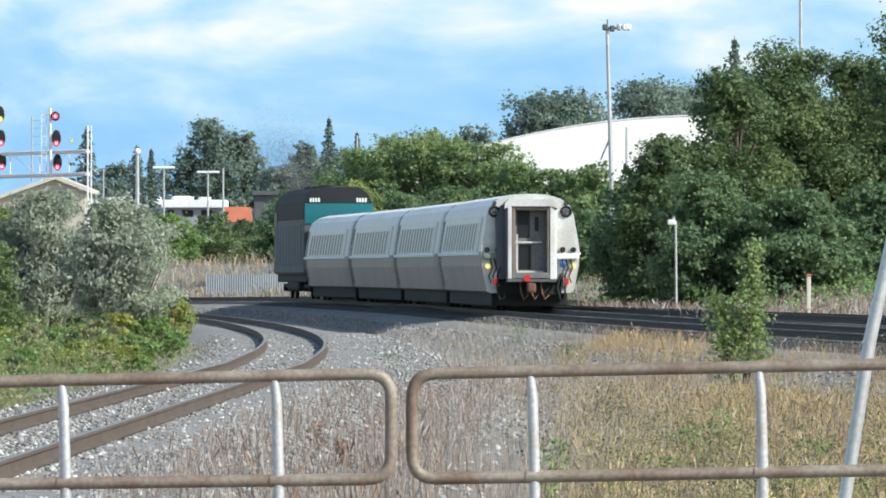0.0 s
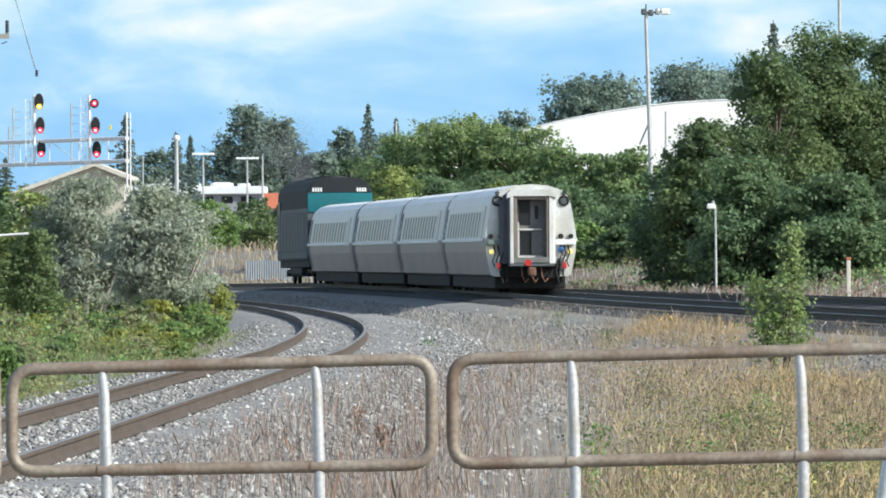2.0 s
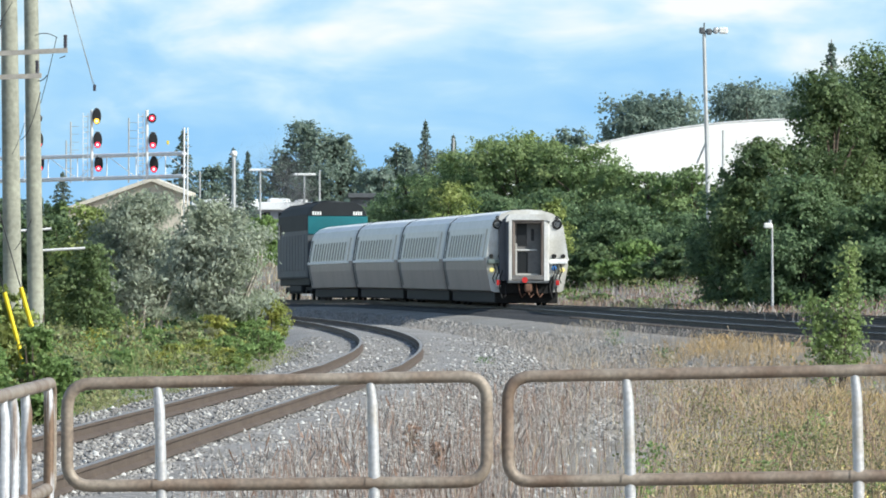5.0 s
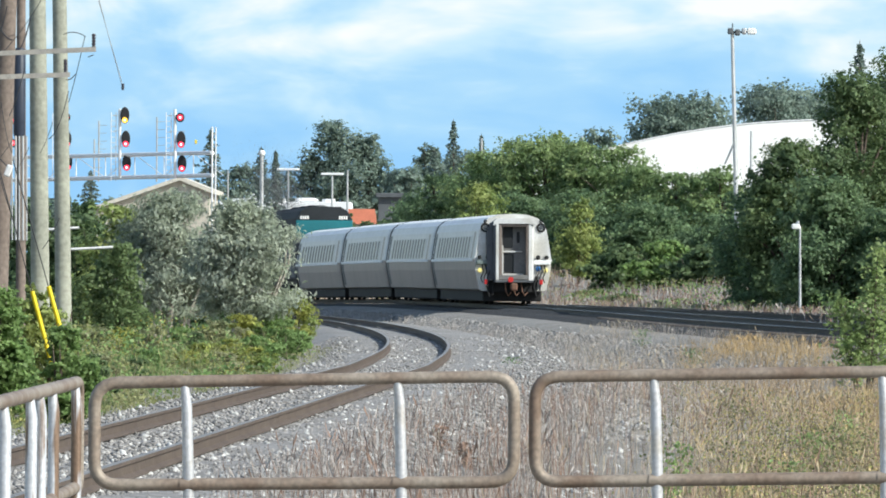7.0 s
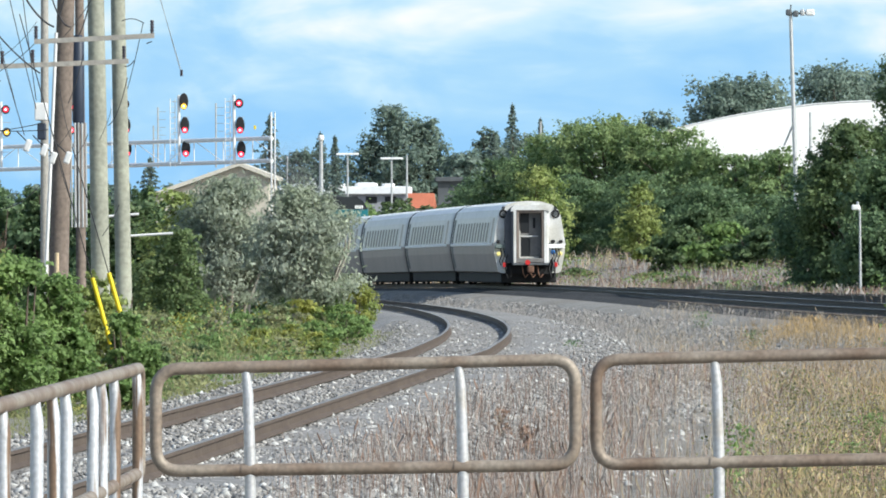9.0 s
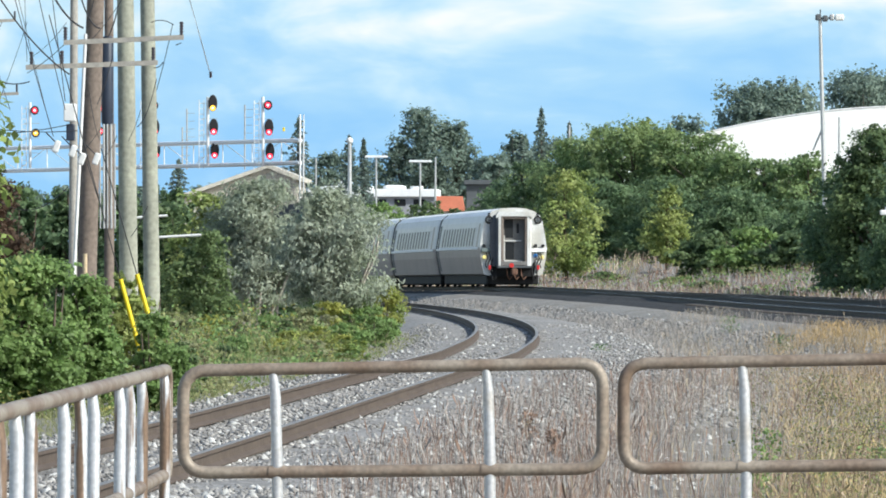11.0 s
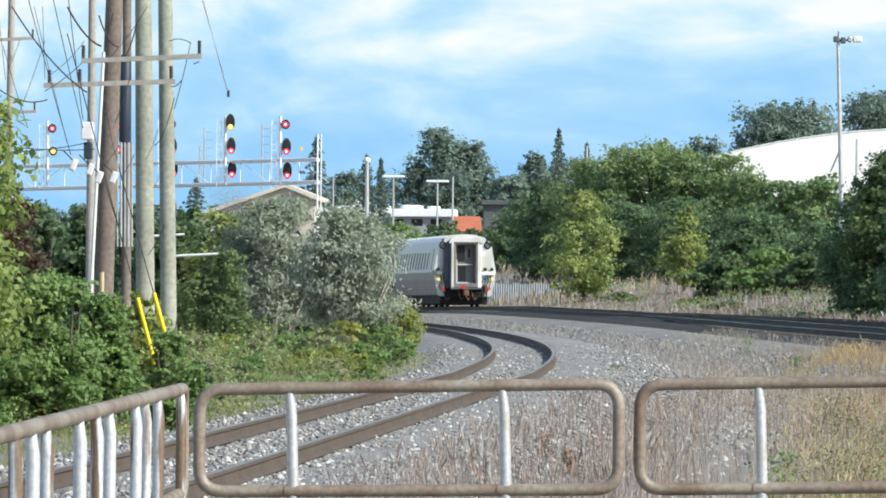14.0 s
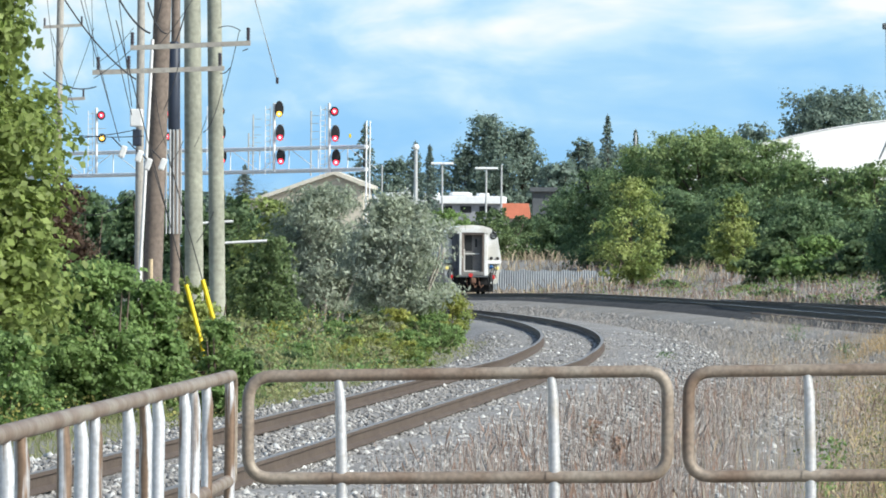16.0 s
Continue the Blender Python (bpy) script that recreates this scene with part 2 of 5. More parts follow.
def conifer(name, label, base, height, width, n, leaf, material, seed, category="tree"):
    rng = np.random.default_rng(seed)
    e = thing(name, label, category, "", Matrix.Translation(base))
    bm = bmesh.new()
    tube(bm, [(0, 0, -0.3), (0, 0, height * 0.5), (0, 0, height)], [width * 0.05, width * 0.03, 0.02], 7)
    boughs = 170
    pts = []
    for i in range(boughs):
        f = (i + rng.random()) / boughs
        z0 = height * (0.10 + 0.88 * f)
        a = i * 2.399 + rng.uniform(-0.4, 0.4)
        L = width / 2 * (1.02 - f) ** 0.85 * rng.uniform(0.55, 1.15)
        tip = Vector((math.cos(a) * L, math.sin(a) * L, z0 - L * rng.uniform(0.05, 0.45)))
        if i % 3 == 0:
            tube(bm, [(0, 0, z0), tip], [0.03, 0.008], 4, caps=False)
        m = max(5, int(n / boughs * (1.35 - f)))
        tt = rng.random(m) ** 0.6
        p = np.outer(tt, np.array(tip) - np.array((0, 0, z0))) + np.array((0, 0, z0))
        p += rng.normal(size=(m, 3)) * np.array((0.12, 0.12, 0.10)) * (0.25 * L + 0.25)
        pts.append(p)
    part("trunk", bm, M_BARK, e)
    c = new("crown", leaves("crown", np.concatenate(pts), leaf, rng, material))
    c.parent = e
    return e


# ---- lines of the tracks ----
def siding_x(y):
    """The siding's centre line: straight at first, then a bend to the left."""
    far = max(0.0, y - 165.0)
    near = max(0.0, 150.0 - y)
    return -3.42 - 0.0185 * near - 0.00030 * far * far * (1 if far < 170 else 170 / far * (2 - 170 / far))


def main_x(y):
    far = max(0.0, y - 247.0)
    bend = 0.000245 * far * far if far < 330 else 0.000245 * 330 * (2 * far - 330)
    near = max(0.0, 247.0 - y)
    return 2.70 - 0.052 * (y - 247.0) - bend + 0.00021 * near * near


def second_x(y):
    """The second main track, which joins the first one."""
    f = min(1.0, max(0.0, (305.0 - y) / 115.0))
    return main_x(y) + 5.6 * f * f * (3 - 2 * f)


def main_z(y):
    return 0.50 - 0.0042 * min(80.0, max(0.0, y - 370.0))


def second_z(y):
    return main_z(y) + 0.10


def siding_z(y):
    return 0.0


def smooth(a, b, x):
    f = min(1.0, max(0.0, (x - a) / (b - a)))
    return f * f * (3 - 2 * f)


def ground_z(x, y):
    """The lie of the land: low at the siding, a bed under the main tracks, rising behind them."""
    s = x - siding_x(y)
    m = x - main_x(y)
    bed = main_z(y) - 0.32
    z = -0.42 + (bed + 0.42) * smooth(-5.6, -2.6, m)
    z += (1.35 - bed) * smooth(6.0, 22.0, m) * smooth(90, 260, y)
    z -= 0.12 * smooth(-2, -9, s) * (1 - smooth(230, 300, y))
    z += 0.9 * smooth(330, 520, y) * smooth(3, 10, abs(m))
    z += 0.10 * (noise.noise((x * 0.35, y * 0.12, 0.0))) * smooth(2.0, 4.0, abs(m)) * smooth(1.5, 3.0, abs(s))
    return z


def build_ground():
    ys = [10 + 2.0 * i for i in range(270)] + [550, 580, 620, 680, 760, 900, 1100, 1500, 2200, 3200, 4400]
    xs = [-1500, -700, -300, -140, -80, -50] + [-36 + 0.75 * i for i in range(110)] + [50, 60, 80, 140, 300, 700, 1500]
    ys = [-2000, -800, -300, -100, -40, -10] + ys
    v = np.array([(x, y, ground_z(x, max(10, y))) for y in ys for x in xs])
    nx = len(xs)
    f = np.array([(j * nx + i, j * nx + i + 1, (j + 1) * nx + i + 1, (j + 1) * nx + i) for j in range(len(ys) - 1) for i in range(nx - 1)])
    ob = new("ground", quick_mesh("ground", v, f, M_SOIL))
    ob.data.polygons.foreach_set("use_smooth", [True] * len(f))
    tagged(ob, "dry stony soil with withered weeds around the tracks", "ground", kind="structure")


def across(fx, fz, y):
    """A frame on a track's centre line: place and the unit vector to its side."""
    d = Vector((fx(y + 0.5) - fx(y - 0.5), 1.0, 0)).normalized()
    return Vector((fx(y), y, fz(y))), Vector((d.y, -d.x, 0))


def ballast_bed(name, fx, fz, y0, y1, left, right, label, inner=None):
    """A bed of stone with sloped shoulders, its top just under the tops of the ties."""
    rows = []
    step = 2.0
    for i in range(int((y1 - y0) / step) + 1):
        y = y0 + i * step
        c, s = across(fx, fz, y)
        top = c.z - 0.185
        r = []
        for o, dz in ((-left - 1.0, -0.42), (-left, -0.03), (-1.3, 0.0), (-0.7, -0.01), (0, -0.015), (0.7, -0.01), (1.3, 0.0), (right, -0.03), (right + 1.2, -0.42)):
            p = c + s * o
            p.z = top + dz + 0.03 * noise.noise((p.x * 1.3, p.y * 0.8, 3.0))
            r.append(p)
        rows.append(r)
    bm = bmesh.new()
    loft(bm, rows, close=False)
    if inner:
        for i, f in enumerate(bm.faces):
            f.material_index = 1
    ob = part(name, bm, [M_BALLAST, inner or M_BALLAST], smooth=True)
    return tagged(ob, label, "ballast", kind="structure")


RAIL = [(-0.07, 0.0), (-0.07, 0.015), (-0.012, 0.045), (-0.012, 0.125), (-0.036, 0.135), (-0.036, 0.170), (0.036, 0.170), (0.036, 0.135), (0.012, 0.125), (0.012, 0.045), (0.07, 0.015), (0.07, 0.0)]


def build_track(label, fx, fz, y0, y1, side, head, cant=0.0, tie_to=0):
    """A track: two rails and, where it is near, its ties."""
    t = thing("railway_track", label, "railway track")
    for sgn in (-1, 1):
        rows = []
        y = y0
        while y <= y1:
            c, s = across(fx, fz, y)
            o = c + s * sgn * 0.7535
            dz = cant * (0.5 + 0.5 * sgn) - 0.172
            rows.append([o + s * a + Vector((0, 0, b + dz)) for a, b in RAIL])
            y += 2.5
        bm = bmesh.new()
        loft(bm, rows)
        bm.normal_update()
        for f in bm.faces:
            if f.normal.z > 0.9 and len(f.verts) == 4 and f.calc_center_median().z > fz(f.calc_center_median().y) - 0.02:
                f.material_index = 1
        part("rail", bm, [side, head], t)
    bm = bmesh.new()
    box(bm, (-1.3, -0.115, -0.34), (1.3, 0.115, -0.168), 0.012)
    me = obj_mesh("tie", bm, M_TIE)
    y = y0 + 0.4
    k = 0
    while y < tie_to and k < 300:
        c, s = across(fx, fz, y)
        ob = new("tie", me)
        ob.parent = t
        ob.matrix_basis = Matrix.Translation(c + Vector((0, 0, cant * 0.5 - 0.01))) @ Matrix.Rotation(math.atan2(s.y, s.x) + random.uniform(-0.01, 0.01), 4, "Z")
        y += 0.52
        k += 1
    return t


# ---- sky backdrop ----
def build_sky():
    m = bpy.data.materials.new("cloudy_sky")
    m.use_nodes = True
    n, l = m.node_tree.nodes, m.node_tree.links
    n.clear()
    out, em = n.new("ShaderNodeOutputMaterial"), n.new("ShaderNodeEmission")
    l.new(em.outputs[0], out.inputs[0])
    co = n.new("ShaderNodeTexCoord")
    mp = n.new("ShaderNodeMapping")
    mp.inputs["Scale"].default_value = (0.010, 1, 0.034)
    mp.inputs["Location"].default_value = (3.1, 0, 0.6)
    l.new(co.outputs["Object"], mp.inputs["Vector"])
    t = n.new("ShaderNodeTexNoise")
    t.inputs["Scale"].default_value, t.inputs["Detail"].default_value, t.inputs["Distortion"].default_value = 1.0, 4, 0.25
    l.new(mp.outputs[0], t.inputs["Vector"])
    sx = n.new("ShaderNodeSeparateXYZ")
    l.new(co.outputs["Object"], sx.inputs[0])
    up = n.new("ShaderNodeMapRange")
    up.inputs["From Min"].default_value, up.inputs["From Max"].default_value = 40, 170
    up.inputs["To Min"].default_value, up.inputs["To Max"].default_value = -0.22, 0.36
    l.new(sx.outputs["Z"], up.inputs["Value"])
    ad = n.new("ShaderNodeMath")
    l.new(t.outputs["Fac"], ad.inputs[0])
    l.new(up.outputs["Result"], ad.inputs[1])
    rp = n.new("ShaderNodeValToRGB")
    e = rp.color_ramp.elements
    e[0].position, e[0].color = 0.36, (0.33, 0.62, 0.97, 1)
    e[1].position, e[1].color = 0.90, (0.97, 0.98, 0.99, 1)
    k = e.new(0.55)
    k.color = (0.43, 0.70, 0.97, 1)
    k = e.new(0.70)
    k.color = (0.61, 0.82, 0.98, 1)
    l.new(ad.outputs[0], rp.inputs[0])
    l.new(rp.outputs[0], em.inputs["Color"])
    em.inputs["Strength"].default_value = 0.86
    bm = bmesh.new()
    rows = [[Vector((x, 4300 - 0.00003 * x * x, z)) for x in range(-900, 901, 100)] for z in (-40, 200, 500)]
    loft(bm, rows, close=False)
    ob = part("backdrop", bm, m)
    tagged(ob, "blue sky with bright streaky white clouds", "sky", kind="structure")


build_ground()
build_sky()
ballast_bed("ballast_siding", siding_x, siding_z, 40, 400, 2.0, 3.0, "grey crushed stone bed of the siding")
ballast_bed("ballast_main", main_x, main_z, 100, 700, 1.9, 2.2, "oil-dark crushed stone bed of the main rails, deepened to imitate shadow", M_OILY_SHADED)
ballast_bed("ballast_second", second_x, second_z, 100, 305, 1.5, 2.2, "oil-dark crushed stone bed of the second rails, deepened to imitate shadow", M_OILY_SHADED)
build_track("rusty brown curved siding rails on grey ballast", siding_x, siding_z, 42, 400, M_RUST, M_RAILTOP, 0.0, 0)
build_track("dark main line rails with polished heads", main_x, main_z, 100, 700, M_RAILDARK, M_RAILBRIGHT, 0.06, 255)
build_track("dark second track that joins the main line", second_x, second_z, 100, 300, M_RAILDARK, M_RAILTOP, 0.0, 200)


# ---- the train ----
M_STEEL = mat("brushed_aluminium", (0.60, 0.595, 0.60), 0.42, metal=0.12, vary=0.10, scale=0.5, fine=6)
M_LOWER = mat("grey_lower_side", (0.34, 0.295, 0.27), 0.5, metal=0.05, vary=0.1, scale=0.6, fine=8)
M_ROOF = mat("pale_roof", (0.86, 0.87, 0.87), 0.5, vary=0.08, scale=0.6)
M_END = mat("dirty_white_end", (0.60, 0.605, 0.60), 0.55, vary=0.10, scale=1.2, second=(0.50, 0.49, 0.455), fine=20)
M_WINDOW = mat("dark_window", (0.022, 0.024, 0.027), 0.4, vary=0.1, scale=1, spec=0.25)
M_UNDER = mat("underframe", (0.02, 0.02, 0.021), 0.8, vary=0.3, scale=2)
M_TEAL = mat("teal_paint", (0.012, 0.14, 0.165), 0.4, vary=0.08, scale=1)
M_LOCOGREY = mat("loco_grey", (0.11, 0.12, 0.13), 0.65, vary=0.15, scale=1, spec=0.25)
M_LOCODARK = mat("loco_dark", (0.022, 0.026, 0.03), 0.7, vary=0.15, scale=1, spec=0.2)
LENGTH = 24.4
# half outline of a coach, from the roof's middle down to the skirt
HALF = [(0.0, 3.68), (0.55, 3.65), (1.0, 3.52), (1.28, 3.30), (1.40, 3.0), (1.54, 2.2), (1.59, 1.85), (1.585, 1.75), (1.56, 1.4), (1.40, 0.62), (1.28, 0.56)]


def outline(k=1.0, y=0.0):
    r = [Vector((-x * k, y, z)) for x, z in HALF[::-1]] + [Vector((x * k, y, z)) for x, z in HALF[1:]]
    return r


def side_x(z):
    for (x0, z0), (x1, z1) in zip(HALF, HALF[1:]):
        if z1 <= z <= z0:
            return x0 + (x1 - x0) * (z0 - z) / (z0 - z1)
    return 1.3


def wheelset(parent, y):
    for sgn in (-1, 1):
        bm = bmesh.new()
        x = sgn * 0.7535
        tube(bm, [(x - 0.07, y, 0.457), (x - 0.03, y, 0.457), (x + 0.07, y, 0.457)], [0.45, 0.457, 0.44], 20)
        part("wheel", bm, M_UNDER, parent)


def truck(parent, y):
    """A bogie with two wheelsets."""
    bm = bmesh.new()
    for sgn in (-1, 1):
        x = sgn * 1.02
        box(bm, (x - 0.09, y - 1.75, 0.50), (x + 0.09, y + 1.75, 0.68), 0.03)
        for dy in (-1.25, 1.25):
            box(bm, (x - 0.13, y + dy - 0.2, 0.34), (x + 0.13, y + dy + 0.2, 0.6), 0.03)
    box(bm, (-1.0, y - 0.3, 0.46), (1.0, y + 0.3, 0.72), 0.03)
    b = part("truck", bm, M_UNDER, parent)
    for dy in (-1.25, 1.25):
        wheelset(b, y + dy)
    return b


def build_coach(rear):
    """A low tilting coach; its origin is on the rails at the middle, its rear towards -y."""
    e = thing("passenger_coach", "silver ribbed passenger coach with slatted dark windows", "train coach", "coaches of the train")
    h = LENGTH / 2 - 0.62
    bm = bmesh.new()
    loft(bm, [outline(0.975 if rear else 0.90, -h), outline(0.99 if rear else 0.97, -h + 0.2), outline(1.0, -h + 0.7), outline(1.0, h - 0.7), outline(0.97, h - 0.2), outline(0.90, h)])
    bm.normal_update()
    n = len(HALF)
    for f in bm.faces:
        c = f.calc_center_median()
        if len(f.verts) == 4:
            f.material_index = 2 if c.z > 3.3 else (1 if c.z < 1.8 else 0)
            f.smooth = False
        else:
            # ends facing another vehicle are painted dark for the shade between them
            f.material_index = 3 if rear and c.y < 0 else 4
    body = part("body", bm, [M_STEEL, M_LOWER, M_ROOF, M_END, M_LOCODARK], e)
    # window band: slats before dark glass
    for sgn in (-1, 1):
        rows = []
        for z in (1.92, 2.35, 2.76):
            rows.append([Vector((sgn * (side_x(z) + 0.006), y, z)) for y in (-8.7, 8.7)])
        bm = bmesh.new()
        loft(bm, rows, close=False)
        if sgn > 0:
            bmesh.ops.reverse_faces(bm, faces=bm.faces[:])
        part("window_band", bm, M_WINDOW, e, "long dark tinted window band")
        for i in range(13):
            y = -8.7 + 17.4 * i / 12
            bm = bmesh.new()
            rows = []
            for z in (1.89, 2.35, 2.79):
                x = side_x(z)
                rows.append([Vector((sgn * (x - 0.01), y - 0.26, z)), Vector((sgn * (x + 0.02), y - 0.25, z)), Vector((sgn * (x + 0.02), y + 0.25, z)), Vector((sgn * (x - 0.01), y + 0.26, z))])
            loft(bm, rows)
            part("window_pillar", bm, M_STEEL, e)
        bm = bmesh.new()
        rows = [[Vector((sgn * (1.585 + a), y, b)) for a, b in ((0.0, 1.86), (0.045, 1.84), (0.045, 1.76), (0.0, 1.74))] for y in (-h + 0.6, h - 0.6)]
        loft(bm, rows)
        part("belt_rail", bm, M_ROOF, e, "pale belt rail along the side")
        # dark vestibule door
        for y in (-h + 1.35, h - 1.35):
            bm = bmesh.new()
            rows = [[Vector((sgn * (side_x(z) + 0.004), y + a, z)) for a in (-0.42, 0.42)] for z in (0.75, 1.4, 1.85, 2.4, 2.95)]
            loft(bm, rows, close=False)
            part("door", bm, M_LOCOGREY if y > 0 else M_LOWER, e, "grey vestibule door")
    # boxes run nearly to the rails, a black filling for the shade underneath
    bm = bmesh.new()
    box(bm, (-1.15, -6.8, 0.12), (1.15, 6.8, 0.9), 0.05)
    box(bm, (-1.2, -11.2, 0.14), (1.2, 11.2, 0.95), 0.05)
    part("underframe", bm, M_UNDER, e, "black equipment boxes under the floor, enlarged to fill in the shade")
    truck(e, -9.0)
    truck(e, 9.0)
    if not rear:
        # bellows as wide as the coach, so the gap looks shaded
        bm = bmesh.new()
        loft(bm, [outline(0.93, y) for y in (-h - 1.22, -h - 0.9, -h - 0.6, -h - 0.3, -h + 0.03)])
        part("gangway", bm, M_LOCODARK, e, "black rubber gangway bellows, filled out to paint the gap's shade")
    return e


def ring(bm, x, y, z, r, w, n=18):
    pts = [(x + r * math.cos(2 * math.pi * i / n), y, z + r * math.sin(2 * math.pi * i / n)) for i in range(n + 1)]
    return tube(bm, pts, w, 6, caps=False)


def rear_end(e):
    """What only the last coach shows: open gangway, lamps, hoses, buffers."""
    y0 = -(LENGTH / 2 - 0.62)
    # a deep pale gangway frame round the doorway, brown and dark inside
    yf = y0 - 0.50
    for sgn in (-1, 1):
        bm = bmesh.new()
        loft(bm, [[Vector((sgn * a, b, z)) for a, b in ((0.60, yf), (0.74, yf + 0.02), (0.80, yf + 0.10), (0.84, y0 + 0.02), (0.60, y0 + 0.02))] for z in (1.0, 3.18, 3.34)])
        bmesh.ops.recalc_face_normals(bm, faces=bm.faces[:])
        # the right jamb is pale, the left one dark grey
        part("gangway_jamb", bm, M_END if sgn > 0 else M_DARKGREY, e, "dirty pale side of the gangway frame" if sgn > 0 else "dark grey side of the gangway frame")
        bm = bmesh.new()
        box(bm, (min(sgn * 0.50, sgn * 0.61), yf + 0.03, 1.0), (max(sgn * 0.50, sgn * 0.61), y0 + 0.02, 3.30), 0.02)
        part("door_frame", bm, M_BROWNFRAME, e, "brownish metal door frame")
    bm = bmesh.new()
    loft(bm, [[Vector((x, yf - 0.03 + dy, z)) for x, z in ((-0.84, 3.20), (-0.82, 3.38), (-0.70, 3.50), (0.70, 3.50), (0.82, 3.38), (0.84, 3.20), (0.66, 3.28), (-0.66, 3.28))] for dy in (0.0, 0.55)])
    bmesh.ops.recalc_face_normals(bm, faces=bm.faces[:])
    part("gangway_lip", bm, M_END, e, "dirty white lip over the gangway")
    # dark grey panel with a sloped top, left of the frame
    bm = bmesh.new()
    loft(bm, [[Vector((x, y0 - 0.20 + dy, z)) for x, z in ((-0.70, 1.0), (-1.06, 1.0), (-1.10, 2.9), (-0.92, 3.32), (-0.70, 3.34))] for dy in (0.0, 0.21)])
    bmesh.ops.recalc_face_normals(bm, faces=bm.faces[:])
    part("dark_side_panel", bm, M_DARKGREY, e, "dark grey panel left of the gangway frame")
    bm = bmesh.new()
    box(bm, (-0.74, yf - 0.02, 1.0), (-0.62, yf + 0.03, 3.30), 0.02)
    part("frame_edge", bm, M_END, e, "pale worn edge of the gangway frame")
    bm = bmesh.new()
    box(bm, (-0.62, yf + 0.05, 3.16), (0.62, y0 + 0.0, 3.30), 0.02)
    part("door_head", bm, M_BROWNFRAME, e, "brown beam over the doorway")
    bm = bmesh.new()
    box(bm, (-0.62, yf + 0.02, 1.02), (0.62, yf + 0.10, 1.20), 0.02)
    part("sill_plate", bm, M_DOORGREY, e, "scuffed grey sill plate")
    bm = bmesh.new()
    box(bm, (-0.50, y0 - 0.05, 0.98), (0.50, y0 + 0.004, 3.30))
    part("end_door", bm, M_DOORGREY, e, "grey end door")
    for x0, x1, z0, z1 in ((-0.40, -0.02, 2.30, 3.14), (-0.36, 0.02, 1.30, 2.06), (0.14, 0.26, 2.5, 2.95)):
        bm = bmesh.new()
        box(bm, (x0, y0 - 0.075, z0), (x1, y0 - 0.045, z1), 0.01)
        part("door_pane", bm, M_WINDOW, e, "dark glazed door pane")
    bm = bmesh.new()
    box(bm, (-0.50, y0 - 0.16, 2.12), (0.36, y0 - 0.10, 2.18), 0.01)
    box(bm, (-0.46, y0 - 0.15, 1.25), (-0.40, y0 - 0.09, 2.4), 0.01)
    box(bm, (-0.44, y0 - 0.2, 1.18), (0.40, y0 - 0.09, 1.26), 0.02)
    part("safety_bar", bm, M_END, e, "pale bar across the doorway")
    bm = bmesh.new()
    box(bm, (-0.78, y0 - 0.66, 0.90), (0.78, y0 - 0.06, 0.99), 0.02)
    part("footplate", bm, M_LOCOGREY, e)
    for sgn in (-1, 1):
        bm = bmesh.new()
        ring(bm, sgn * 1.13, y0 - 0.03, 3.12, 0.15, 0.04)
        ring(bm, sgn * 1.13, y0 - 0.03, 3.38, 0.05, 0.02)
        lamp = part("marker_lamp", bm, M_UNDER, e, "round dark marker lamp housing")
        bm = bmesh.new()
        tube(bm, [(sgn * 1.13, y0 + 0.02, 3.12), (sgn * 1.13, y0 - 0.05, 3.12)], 0.085, 14)
        part("lens", bm, M_LOCOGREY, lamp, "grey unlit lens")
        bm = bmesh.new()
        box(bm, (sgn * 1.16 - 0.34, y0 - 0.16, 1.62), (sgn * 1.16 + 0.34, y0 + 0.05, 1.80), 0.04)
        part("lamp_shelf", bm, M_ROOF if sgn > 0 else M_TEALGREY, e, "white ledge above the tail lamps" if sgn > 0 else "grey-green ledge above the tail lamps")
        for x, z, r, m_, lab in ((sgn * 1.34, 1.40, 0.085, M_YELLOWLAMP, "lit yellow tail lamp"), (sgn * 1.02, 1.46, 0.10, M_BLUE, "blue jumper socket"), (sgn * 1.36, 1.92, 0.08, M_UNDER, "black socket"), (sgn * 1.02, 1.92, 0.09, M_UNDER, "black socket")):
            bm = bmesh.new()
            tube(bm, [(x, y0 + 0.03, z), (x, y0 - 0.10, z), (x, y0 - 0.12, z)], [r, r, r * 0.7], 12)
            part("tail_lamp" if m_ is M_YELLOWLAMP else "socket", bm, m_, e, lab)
        bm = bmesh.new()
        box(bm, (sgn * 1.10 - 0.09, y0 - 0.20, 0.74), (sgn * 1.10 + 0.10, y0 - 0.02, 1.24), 0.05)
        part("side_step", bm, M_END, e, "white bracket beside the buffer beam")
        bm = bmesh.new()
        box(bm, (sgn * 1.12 - 0.06, y0 - 0.26, 0.82), (sgn * 1.12 + 0.08, y0 - 0.22, 1.02), 0.02)
        part("reflector", bm, M_RED, e, "red reflector plate")
        bm = bmesh.new()
        for k in range(3):
            xk = sgn * (1.0 + 0.13 * k)
            tube(bm, [(xk, y0 - 0.04, 1.62), (xk + 0.05, y0 - 0.20, 1.35), (xk - 0.06, y0 - 0.24, 1.08), (xk + 0.02, y0 - 0.1, 0.9)], 0.024, 6)
        part("jumper_cable", bm, M_UNDER, e, "dark hanging jumper cables")
        bm = bmesh.new()
        x = sgn * 0.95
        tube(bm, [(x, y0 - 0.1, 1.15), (x - 0.12, y0 - 0.28, 0.75), (x - 0.02, y0 - 0.30, 0.33), (x + 0.12, y0 - 0.28, 0.42), (x + 0.14, y0 - 0.12, 1.0)], 0.035, 7)
        part("air_hose", bm, M_UNDER, e, "looped black air hose")
    bm = bmesh.new()
